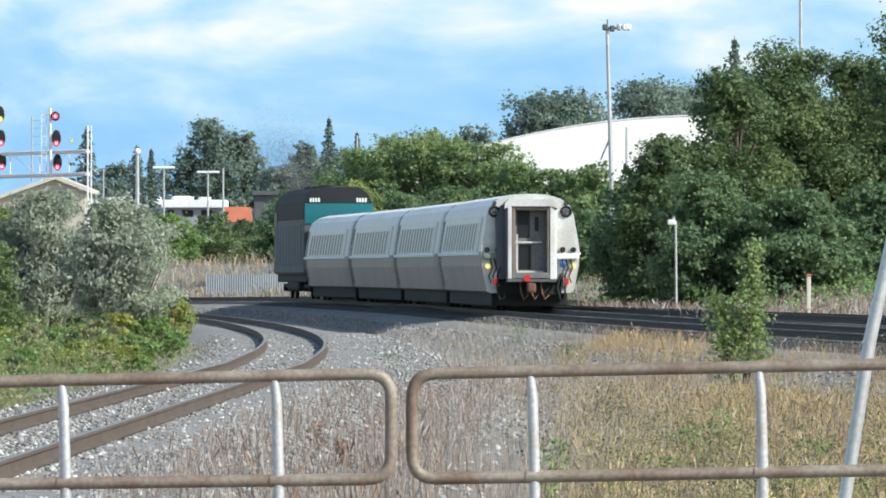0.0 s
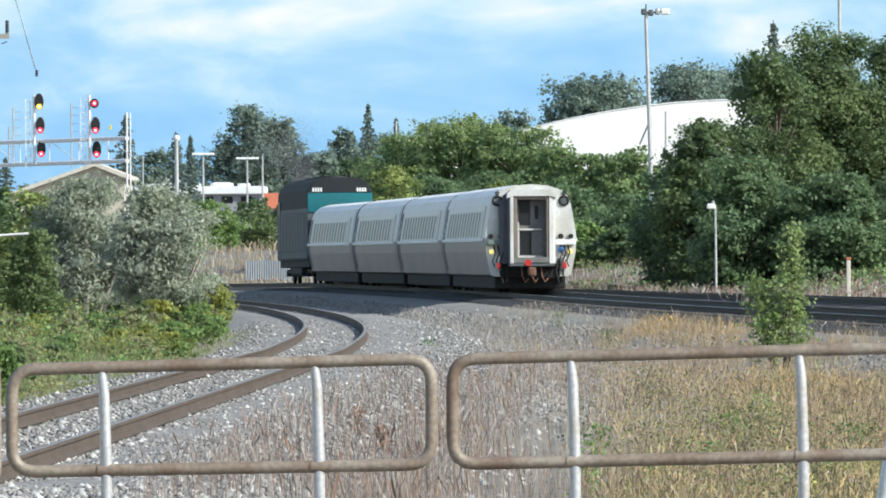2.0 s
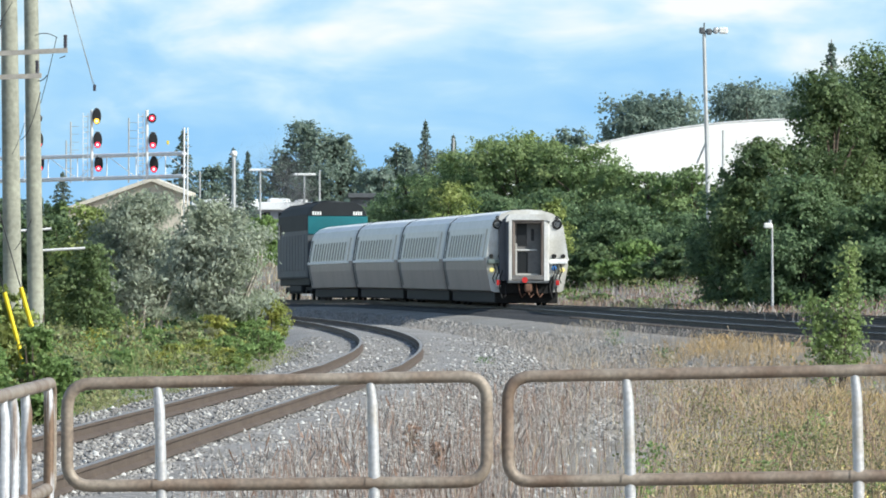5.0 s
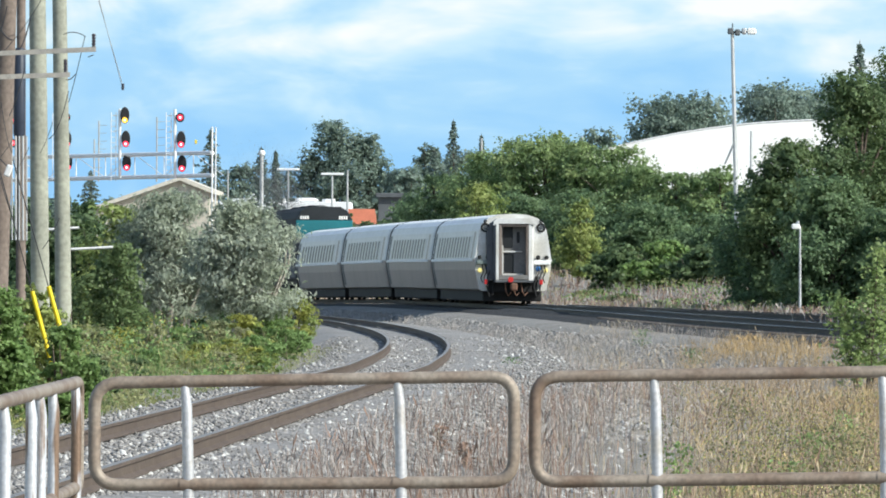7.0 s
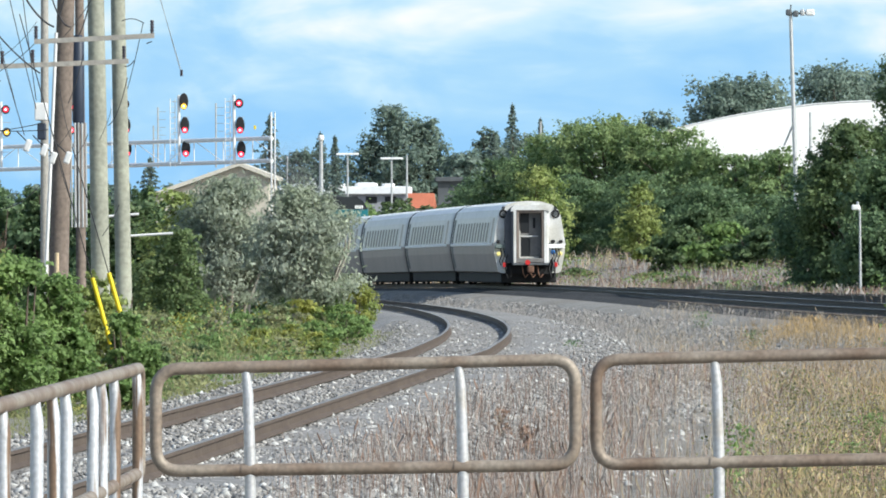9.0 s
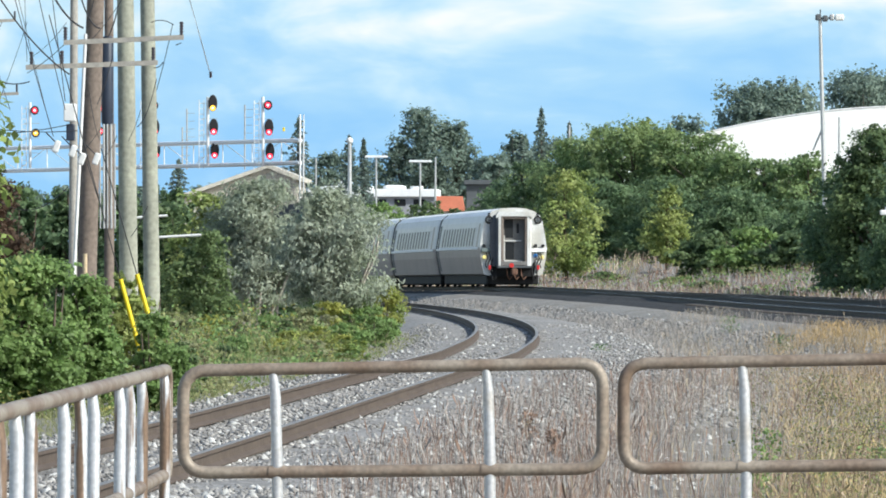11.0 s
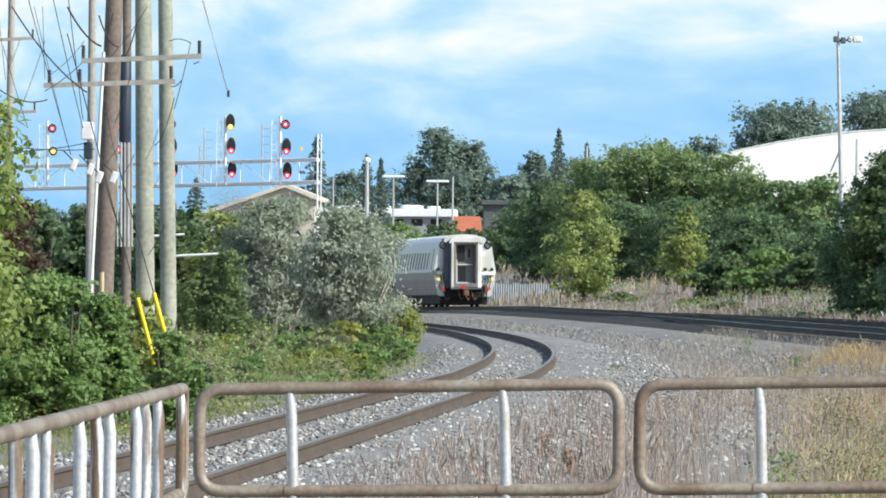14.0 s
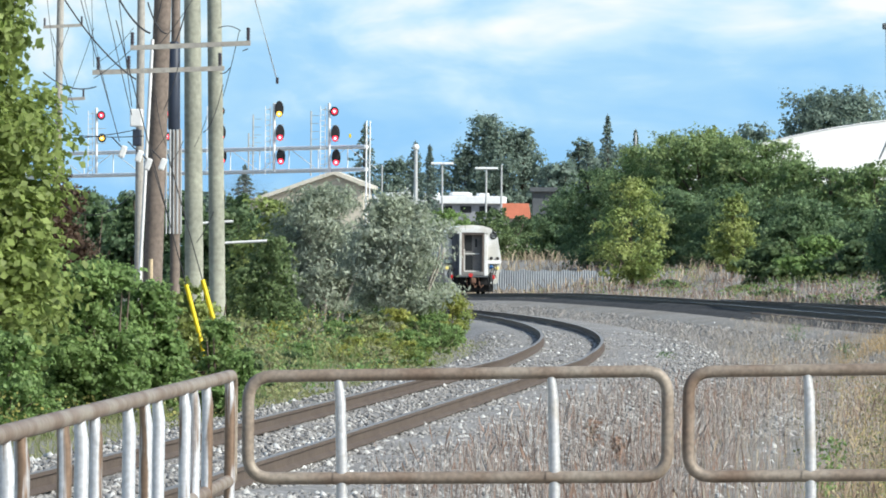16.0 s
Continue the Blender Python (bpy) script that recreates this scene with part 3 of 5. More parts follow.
    tube(bm, [(-0.14, y0 - 0.64, 1.02), (-0.14, y0 - 0.70, 1.02)], 0.12, 6)
    part("red_disc", bm, M_RED, e, "red disc hung in the gangway")
    bm = bmesh.new()
    box(bm, (-0.12, y0 - 0.75, 0.62), (0.12, y0 + 0.3, 0.86), 0.05)
    box(bm, (-0.16, y0 - 0.95, 0.56), (0.12, y0 - 0.70, 0.88), 0.07)
    part("coupler", bm, M_COUPLER, e, "rusty brown knuckle coupler")
    bm = bmesh.new()
    for k in range(3):
        x = -0.35 + 0.33 * k
        tube(bm, [(x, y0 - 0.3, 0.95), (x + 0.03, y0 - 0.55, 0.55), (x + 0.12, y0 - 0.5, 0.36), (x + 0.25, y0 - 0.4, 0.5)], 0.028, 6)
    part("brake_pipe", bm, M_COUPLER, e, "hanging brake pipes")
    bm = bmesh.new()
    box(bm, (-1.02, y0 - 0.04, 0.50), (0.98, y0 + 0.2, 0.99), 0.03)
    part("buffer_beam", bm, M_UNDER, e, "black buffer beam")


M_TEALGREY = mat("grey_green_paint", (0.16, 0.20, 0.19), 0.6, vary=0.25, scale=4)
M_DARKGREY = mat("dark_gangway_grey", (0.11, 0.115, 0.13), 0.8, vary=0.15, scale=2)
M_BROWNFRAME = mat("brown_frame", (0.22, 0.18, 0.155), 0.6, vary=0.15, scale=2)
M_DOORGREY = mat("grey_door", (0.20, 0.195, 0.19), 0.6, vary=0.2, scale=2)
M_YELLOWLAMP = glow("yellow_lamp", (1.0, 0.85, 0.30), 0.7)
M_BLUE = mat("blue_socket", (0.03, 0.16, 0.45), 0.4, vary=0.1)
M_RED = mat("red_plate", (0.55, 0.03, 0.03), 0.4, vary=0.1)
M_COUPLER = mat("coupler_rust", (0.17, 0.09, 0.06), 0.8, vary=0.3)
M_WHITE = mat("white_paint", (0.78, 0.78, 0.76), 0.5, vary=0.06)


def build_locomotive():
    """A cab-ended diesel locomotive, its cab towards -y; origin on the rails at its middle."""
    e = thing("diesel_locomotive", "teal and dark grey diesel passenger locomotive with black roof", "locomotive")
    L = 8.6
    bm = bmesh.new()
    half = [(0.0, 4.95), (0.9, 4.9), (1.28, 4.68), (1.5, 4.3), (1.55, 3.5), (1.56, 1.2), (1.5, 1.1)]
    o = lambda y, k=1.0, dz=0.0: [Vector((-x * k, y, z + dz * (z > 2))) for x, z in half[::-1]] + [Vector((x * k, y, z + dz * (z > 2))) for x, z in half[1:]]
    loft(bm, [o(-L + 0.1, 0.97), o(-L + 0.5), o(L - 1.5), o(L - 0.2, 0.9, -0.9)])
    bm.normal_update()
    for f in bm.faces:
        z = f.calc_center_median().z
        f.material_index = 2 if z > 3.7 and len(f.verts) == 4 else 1
    part("body", bm, [M_TEAL, M_LOCOGREY, M_LOCODARK], e)
    y = -L + 0.1
    bm = bmesh.new()
    box(bm, (-1.5, y - 0.05, 3.30), (1.5, y + 0.05, 4.22), 0.03)
    part("end_panel", bm, M_TEAL, e, "teal band across the end")
    bm = bmesh.new()
    loft(bm, [[Vector((x, y - 0.07 + dy, z)) for x, z in ((-1.46, 4.23), (-1.24, 4.68), (-0.85, 4.92), (0.85, 4.92), (1.24, 4.68), (1.46, 4.23))] for dy in (0, 0.1)])
    part("roof_panel", bm, M_LOCODARK, e, "black upper end panel")
    for x in (-1.05, 1.0):
        for k in range(4):
            bm = bmesh.new()
            box(bm, (x - 0.23 + 0.12 * k, y - 0.10, 4.26), (x - 0.15 + 0.12 * k, y - 0.06, 4.44))
            part("number_bar", bm, M_WHITE, e, "white plain bar of the number board")
    bm = bmesh.new()
    box(bm, (-1.3, y - 0.35, 0.75), (1.3, y + 0.1, 1.25), 0.05)
    part("pilot", bm, M_LOCODARK, e)
    for sgn in (-1, 1):
        for k in range(9):
            yy = -L + 1.2 + k * 1.55
            bm = bmesh.new()
            box(bm, (sgn * 1.555 - 0.03, yy, 1.5), (sgn * 1.555 + 0.03, yy + 1.35, 3.3), 0.02)
            part("side_panel", bm, M_LOCOGREY, e)
        bm = bmesh.new()
        box(bm, (sgn * 1.56 - 0.02, L - 3.2, 3.2), (sgn * 1.56 + 0.02, L - 2.2, 3.9), 0.02)
        part("cab_window", bm, M_WINDOW, e)
    bm = bmesh.new()
    box(bm, (-1.35, -7.8, 0.75), (1.35, 7.8, 1.15), 0.05)
    box(bm, (-1.3, -3.0, 0.35), (1.3, 3.0, 1.0), 0.15)
    part("fuel_tank", bm, M_LOCODARK, e)
    for yy in (-4.5, -1.0, 3.0):
        bm = bmesh.new()
        tube(bm, [(0, yy, 4.88), (0, yy, 5.0), (0, yy, 5.04)], [0.55, 0.55, 0.4], 16)
        part("roof_fan", bm, M_LOCODARK, e)
    truck(e, -5.4)
    truck(e, 5.4)
    return e


COACHES = []
for k in range(4):
    c = build_coach(k == 0)
    if k == 0:
        rear_end(c)
        tagged(c, "silver rear coach with open gangway and dirty white end")
    COACHES.append(c)
LOCO = build_locomotive()

M_SMOKE = mat("soot", (0.16, 0.165, 0.175), 0.95, vary=0.2, scale=1, isle=0.3)
SMOKE = []
for k in range(4):
    _r = np.random.default_rng(300 + k)
    _p = _r.normal(size=(6000, 3)) * np.array((0.55, 0.55, 0.42)) * (0.8 + 0.28 * k)
    SMOKE.append(tagged(new("smoke_puff", leaves("smoke_puff", _p, 0.022, _r, M_SMOKE, long=1.0)), "thin drifting grey exhaust smoke over the locomotive", "smoke", "exhaust smoke", "stuff"))

# the line of the main track by its length, from y = 200 m
_ys = [200 + 0.5 * i for i in range(900)]
_s = [0.0]
for a in range(1, len(_ys)):
    _s.append(_s[-1] + math.hypot(0.5, main_x(_ys[a]) - main_x(_ys[a - 1])))


def on_track(s):
    y = float(np.interp(s, _s, _ys))
    return Vector((main_x(y), y, main_z(y)))


# seconds and how far from the eye the train's rear end is
RUN = [(t, float(np.interp(y, _ys, _s))) for t, y in ((0.0, 245.9), (2.0, 265.5), (4.0, 285.6), (6.0, 306.2), (8.0, 328.0), (10.0, 350.3), (12.0, 373.0), (14.0, 395.0), (16.0, 416.3))]


def seat(s, half):
    """The pose of a vehicle whose middle is s along the track, carried by two trucks."""
    a, b = on_track(s - half), on_track(s + half)
    d = b - a
    yaw = math.atan2(-d.x, d.y)
    m = (a + b) / 2
    return Matrix.Translation(m) @ Matrix.Rotation(yaw, 4, "Z") @ Matrix.Rotation(math.atan2(d.z, math.hypot(d.x, d.y)), 4, "X")


def motions():
    for k, c in enumerate(COACHES):
        walk(c, [(t, seat(s + LENGTH * (k + 0.5), 9.0)) for t, s in RUN])
    walk(LOCO, [(t, seat(s + LENGTH * 4 + 8.4, 5.4)) for t, s in RUN])
    for k, p in enumerate(SMOKE):
        walk(p, [(t, seat(s + LENGTH * 4 + 13, 0.5) @ Matrix.Translation((-0.6 - 0.45 * k, -1.0 * k, 5.2 + 0.55 * k)) @ Matrix.Rotation(0.12 * t + k, 4, "Z")) for t, s in RUN])


# ---- pipe fence ----
FENCE_D = 37.6


def fillet(pts, r, n=6):
    """A run of points with rounded corners."""
    out = [pts[0]]
    for a, b, c in zip(pts, pts[1:], pts[2:]):
        u, w = (a - b).normalized(), (c - b).normalized()
        for i in range(n + 1):
            f = i / n
            out.append((b + u * r) * (1 - f) ** 2 + b * 2 * f * (1 - f) + (b + w * r) * f * f)
    out.append(pts[-1])
    return out


def build_fence(label, u0, u1, posts, round_left, round_right, v_top=(665, 665), v_low=(850, 850)):
    e = thing("pipe_fence", label, "fence", "pipe fence panels", Matrix.Translation(at((u0 + u1) / 2, 1240, FENCE_D)))
    o = e.matrix_basis.translation
    P = lambda u, v: at(u, v, FENCE_D) - o
    tl, tr, ll, lr = P(u0, v_top[0]), P(u1, v_top[1]), P(u0, v_low[0]), P(u1, v_low[1])
    if round_left and round_right:
        mid = tl.lerp(tr, (posts[0] - u0) / (u1 - u0))
        pts = [mid, tr, lr, ll, tl, mid]
    elif round_right:
        pts = [tl, tr, lr, ll]
    else:
        pts = [tr, tl, ll, lr]
    bm = bmesh.new()
    tube(bm, fillet(pts, 0.12), 0.030, 12)
    bmesh.ops.recalc_face_normals(bm, faces=bm.faces[:])
    part("rail_frame", bm, M_PIPE, e, "rusty beige bent pipe frame")
    for u in posts:
        f = (u - u0) / (u1 - u0)
        top = tl.lerp(tr, f)
        low = ll.lerp(lr, f)
        bm = bmesh.new()
        tube(bm, [top, top.lerp(low, 0.25) + Vector((0.012, 0, 0)), low + Vector((0.022, 0, 0)), Vector((low.x + 0.022, 0.0, 0.0))], [0.020, 0.026, 0.028, 0.028], 12)
        part("post", bm, M_PIPEPOST, e, "shiny galvanised pipe post")
        bm = bmesh.new()
        tube(bm, [low + Vector((-0.02, -0.004, 0)), low + Vector((0.06, -0.004, 0))], 0.0315, 12)
        part("weld_collar", bm, M_PIPE, e)
    return e


build_fence("weathered pipe fence panel with rounded corners", -51, 692, (108, 485), True, True, (677, 661), (858, 848))
build_fence("weathered pipe fence panel running on beside the path", 729, 1760, (938, 1342, 1740), True, False, (662, 641), (848, 829))


def build_side_fence():
    """The fence that runs back towards the camera, seen almost end-on."""
    gz = at(300, 1240, FENCE_D).z
    top_z, low_z = EYE_Z - 0.525, EYE_Z - 1.02
    X = lambda y: -2.20 - 0.0090 * (y - 24.0)
    e = thing("pipe_fence", "weathered pipe fence along the ramp with close posts", "fence", "pipe fence panels", Matrix.Translation((X(30), 30, gz)))
    o = e.matrix_basis.translation
    P = lambda y, z: Vector((X(y), y, z)) - o
    bm = bmesh.new()
    tube(bm, fillet([P(20.5, top_z), P(37.3, top_z), P(37.3, low_z), P(20.5, low_z)], 0.10), 0.030, 12)
    part("rail_frame", bm, M_PIPE, e, "rusty beige bent pipe frame")
    for y in (37.0, 35.1, 34.1, 33.4, 31.6, 30.8, 29.8, 28.0, 27.3, 26.5, 24.7, 24.1, 23.3, 22.0):
        bm = bmesh.new()
        tube(bm, [P(y, top_z), P(y, top_z - 0.1) + Vector((0.01, 0, 0)), P(y, gz)], [0.020, 0.026, 0.026], 12)
        part("post", bm, M_STREAKPOST, e, "galvanised pipe post streaked with rust")


build_side_fence()


def gp(u, d):
    """A place on the ground by its sight line and distance."""
    x = (u - 784) * d / FOCAL
    return Vector((x, d, ground_z(x, d)))


def high(v, d):
    return EYE_Z + (480 - v) * d / FOCAL


def grow(name, label, u, v_top, wide, d, n, leaf, material, seed, **kw):
    """A tree or shrub by its sight line, the height of its top and its width."""
    b = gp(u, d)
    return tree(name, label, b, high(v_top, d) - b.z, wide * d / FOCAL, n, leaf, material, seed, **kw)


def needle(name, label, u, v_top, wide, d, n, leaf, seed):
    b = gp(u, d)
    return conifer(name, label, b, high(v_top, d) - b.z, wide * d / FOCAL, n, leaf, M_LEAF_B, seed)


# ---- slanted pole by the fence ----
def build_slant():
    foot = gp(1447, 42.0)
    e = thing("guy_guard", "grey steel tube leaning beside the fence", "guy guard", "", Matrix.Translation(foot))
    bm = bmesh.new()
    tube(bm, [(0, 0, 0), at(1540, 600, 42.0) - foot, at(1600, 330, 42.0) - foot], [0.036, 0.036, 0.034], 12)
    part("tube", bm, M_GALV, e)


build_slant()

# ---- shrubs and trees beside the siding ----
SHRUB = dict(category="shrub", low=0.08, trunk=0.04, stems=4)
SILVER = dict(category="shrub", low=0.30, trunk=0.05, long=2.6, hang=1.4, flatness=0.40, bark=M_PALEBARK)
grow("silver_shrub", "grey-green silver-leaved shrub with pale stems", 205, 348, 235, 205, 22000, 0.055, M_LEAF_S, 11, lobes=13, stems=5, **SILVER)
grow("silver_shrub", "grey-green silver-leaved shrub with pale stems", 75, 336, 230, 210, 24000, 0.055, M_LEAF_S, 12, lobes=14, stems=6, **SILVER)
grow("shrub", "yellow-green leafy shrub beside the siding", 268, 520, 110, 215, 6000, 0.07, M_LEAF_Y, 33, lobes=8, category="shrub", low=0.05, trunk=0.03, stems=4)
M_PALELEAF = leafy("pale_flowering_leaf", (0.40, 0.40, 0.24), (0.25, 0.30, 0.13))
M_GOLDLEAF = leafy("goldenrod_leaf", (0.40, 0.41, 0.11), (0.22, 0.31, 0.10), scale=1.4)
for k, (u, v, w, d, m_, lab) in enumerate([
        (305, 512, 90, 212, M_GOLDLEAF, "yellow-green leafy bush beside the siding"), (258, 540, 110, 205, M_LEAF_G, "light green leafy bush beside the siding"),
        (212, 566, 110, 196, M_GOLDLEAF, "yellow-flowered bush beside the siding"), (160, 578, 110, 190, M_PALELEAF, "pale flowering bush under the silver shrub"),
        (110, 590, 100, 186, M_LEAF_G, "light green leafy bush under the silver shrub"), (55, 592, 110, 182, M_PALELEAF, "pale flowering bush under the silver shrub"),
        (0, 588, 90, 178, M_GOLDLEAF, "yellow-flowered bush beside the siding"), (-50, 596, 100, 172, M_PALELEAF, "pale flowering bush beside the siding"),
        (285, 580, 90, 200, M_LEAF_G, "light green leafy bush beside the siding"), (236, 608, 100, 186, M_LEAF_G, "light green leafy bush beside the siding"),
        (130, 622, 110, 172, M_GOLDLEAF, "yellow-flowered bush beside the siding"), (40, 632, 120, 162, M_LEAF_G, "light green leafy bush beside the siding"), (-70, 640, 120, 150, M_GOLDLEAF, "yellow-flowered bush beside the siding")]):
    grow("bush", lab, u, v - 16, w, d, 4200, 0.05, m_, 200 + k, lobes=6, fine=3, category="bush", group="bushes beside the siding", low=0.04, trunk=0.02, stems=3)
grow("shrub", "light green leafy shrub under the poles", -100, 572, 130, 106, 9000, 0.04, M_LEAF_G, 35, lobes=8, category="shrub", low=0.05, trunk=0.03, stems=4)
_r = np.random.default_rng(41)
for k in range(30):
    y = float(1 / (1 / 112 + _r.random() * (1 / 206 - 1 / 112)))
    x = siding_x(y) - float(_r.uniform(3.0, 7.0))
    m_, lab = ((M_LEAF_G, "light green leafy bush beside the siding"), (M_GOLDLEAF, "yellow-flowered bush beside the siding"), (M_PALELEAF, "pale flowering bush beside the siding"), (M_LEAF_R, "dark green leafy bush beside the siding"))[k % 4]
    tree("bush", lab, Vector((x, y, ground_z(x, y))), float(_r.uniform(0.45, 0.95)), float(_r.uniform(0.8, 1.5)), 2200, 0.045, m_, 260 + k, lobes=5, fine=3, category="bush", group="bushes beside the siding", low=0.04, trunk=0.015, stems=3)
grow("shrub", "olive green leafy shrub beside the silver one", -15, 418, 170, 200, 9000, 0.07, leafy("olive_leaf", (0.17, 0.235, 0.10), (0.13, 0.19, 0.07)), 36, lobes=11, **SHRUB)
grow("shrub", "green leafy shrub behind the silver one", 5, 350, 210, 225, 14000, 0.10, M_LEAF_Y, 13, lobes=12, **SHRUB)
for k, (u, v, w) in enumerate(((40, 500, 170), (140, 520, 150), (230, 530, 120))):
    grow("shrub", "dark green undergrowth behind the silver shrub", u, v, w, 218, 6000, 0.08, M_LEAF_D, 230 + k, lobes=8, **SHRUB)
grow("shrub", "green leafy shrub behind the silver one", -90, 380, 200, 235, 12000, 0.12, M_LEAF_R, 14, lobes=12, **SHRUB)
grow("shrub", "dense green shrub under the utility poles", -235, 505, 170, 112, 19000, 0.052, M_LEAF_G, 15, lobes=11, **SHRUB)
grow("shrub", "dense green shrub under the utility poles", -330, 470, 220, 110, 26000, 0.052, M_LEAF_G, 16, lobes=12, **SHRUB)
grow("shrub", "dense green shrub under the utility poles", -440, 440, 260, 112, 30000, 0.052, M_LEAF_G, 17, lobes=13, **SHRUB)
grow("shrub", "dense green shrub under the utility poles", -560, 400, 260, 108, 20000, 0.055, M_LEAF_G, 18, lobes=12, **SHRUB)
grow("shrub", "low green leafy shrub by the path", -480, 600, 200, 98, 8000, 0.045, M_LEAF_G, 19, lobes=9, **SHRUB)
grow("shrub", "climbing green shrub round the pole", -150, 498, 130, 115, 8000, 0.045, M_LEAF_Y, 20, lobes=9, **SHRUB)
grow("shrub", "dark reddish-brown shrub beside the poles", -390, 312, 170, 128, 9000, 0.06, leafy("russet_leaf", (0.13, 0.085, 0.06), (0.09, 0.075, 0.05)), 31, lobes=10, **SHRUB)
grow("leaning_tree", "tall light green tree beside the path", -560, -260, 440, 105, 32000, 0.09, leafy("light_leaf", (0.31, 0.38, 0.125), (0.22, 0.29, 0.085)), 32, lobes=18, trunk=0.14, low=0.12)

# ---- the wood beyond the tracks ----
WOOD = dict(low=0.04, trunk=0.16)
for k, (u, v, w, d, n, m_) in enumerate([
        (1400, 66, 330, 300, 42000, M_LEAF_R), (1295, 108, 230, 296, 24000, M_LEAF_R), (1180, 232, 190, 292, 18000, M_LEAF_R),
        (1520, 90, 240, 305, 28000, M_LEAF_R), (1640, -20, 300, 300, 28000, M_LEAF_R), (1120, 300, 150, 300, 10000, M_LEAF_D),
        (1250, 300, 220, 284, 16000, M_LEAF_D), (1420, 330, 260, 282, 18000, M_LEAF_D), (1560, 320, 240, 285, 14000, M_LEAF_D)]):
    grow("broad_tree", "tall full green tree behind the main tracks", u, v, w, d, int(n * 1.55), 0.105, m_, 40 + k, lobes=16, group="trees behind the tracks", **WOOD)
for k, (u, v, w, d, n, m_) in enumerate([
        (740, 226, 230, 480, 15000, M_LEAF_R), (640, 256, 190, 485, 13000, M_LEAF_R), (868, 248, 220, 475, 17000, M_LEAF_R),
        (975, 290, 170, 470, 12000, M_LEAF_R), (1060, 285, 150, 465, 12000, M_LEAF_R), (560, 300, 150, 490, 9000, M_LEAF_D),
        (500, 350, 130, 560, 7000, M_LEAF_D), (545, 375, 110, 540, 6000, M_LEAF_D), (690, 330, 200, 462, 12000, M_LEAF_D), (800, 330, 200, 458, 10000, M_LEAF_D), (930, 350, 230, 455, 11000, M_LEAF_D), (1070, 370, 190, 450, 9000, M_LEAF_D), (918, 282, 150, 472, 9000, M_LEAF_M), (1018, 296, 140, 468, 9000, M_LEAF_M), (808, 236, 170, 478, 9000, M_LEAF_M), (690, 236, 150, 482, 9000, M_LEAF_M)]):
    grow("broad_tree", "bushy green tree in the wood along the line", u, v, w, d, int(n * 1.4), 0.135, M_LEAF_M if k < 5 or k > 11 else m_, 60 + k, lobes=13, group="trees in the wood", **WOOD)
for k, (u, v, w, d) in enumerate([(-60, 355, 150, 330), (-160, 350, 160, 320), (-250, 352, 150, 325), (-345, 345, 160, 330), (-440, 350, 160, 330), (-520, 340, 160, 330), (40, 365, 130, 340)]):
    grow("broad_tree", "bushy green tree behind the utility poles", u, v, w, d, 8000, 0.17, M_LEAF_D, 170 + k, lobes=11, group="trees behind the poles", **WOOD)
grow("yellowing_tree", "small tree with yellow-green leaves", 628, 312, 170, 430, 6500, 0.13, M_LEAF_Y, 81, lobes=12, low=0.09, trunk=0.10, shape=0.35)
grow("yellowing_tree", "small tree with yellow-green leaves", 805, 345, 110, 425, 5500, 0.12, M_LEAF_Y, 82, lobes=12, low=0.09, trunk=0.10, shape=0.35)
grow("yellowing_tree", "tree with a yellowing top in the wood", 770, 226, 110, 500, 6000, 0.22, M_LEAF_Y, 83, lobes=9, **WOOD)
for k, (u, v, w, d) in enumerate([(880, 425, 150, 400), (960, 420, 150, 395), (1040, 430, 140, 390), (1120, 440, 120, 385), (370, 375, 150, 580), (300, 378, 140, 570), (440, 385, 120, 585), (235, 375, 140, 560), (510, 390, 110, 560)]):
    grow("shrub", "low rounded green shrub before the wood", u, v, w, d, 7000, 0.16, M_LEAF_G if k % 2 else M_LEAF_R, 90 + k, lobes=9, group="shrubs before the wood", **SHRUB)
# far trees, their leaves tinted to imitate haze
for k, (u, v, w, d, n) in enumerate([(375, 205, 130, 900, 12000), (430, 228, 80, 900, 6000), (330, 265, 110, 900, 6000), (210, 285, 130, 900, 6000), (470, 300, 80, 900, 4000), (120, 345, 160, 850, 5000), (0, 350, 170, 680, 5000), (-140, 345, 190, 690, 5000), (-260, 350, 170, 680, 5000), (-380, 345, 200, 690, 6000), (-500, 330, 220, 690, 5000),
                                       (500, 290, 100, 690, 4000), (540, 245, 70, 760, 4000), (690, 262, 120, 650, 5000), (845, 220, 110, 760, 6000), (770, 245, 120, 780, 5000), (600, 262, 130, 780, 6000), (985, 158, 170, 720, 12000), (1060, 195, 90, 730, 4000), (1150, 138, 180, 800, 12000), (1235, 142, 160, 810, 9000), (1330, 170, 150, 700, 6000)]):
    grow("distant_tree", "grey-green tree far behind the line, haze put into its leaf colour", u, v, w * 1.2, d, int(n * 1.1), 0.25, M_LEAF_H, 110 + k, lobes=12, group="distant trees", low=0.62 if v < 170 else 0.35, trunk=0.2)
for k, (u, v, w, d) in enumerate([(582, 206, 58, 640), (632, 232, 44, 640), (548, 262, 50, 650), (668, 258, 40, 640), (152, 224, 80, 640), (242, 256, 60, 660), (268, 262, 44, 680), (1300, 64, 105, 420), (1032, 152, 60, 720), (-60, 300, 70, 640), (-110, 310, 70, 650)]):
    needle("conifer", "dark narrow spruce with drooping branches", u, v, w * 1.7, d, 3000, 0.20, 140 + k)


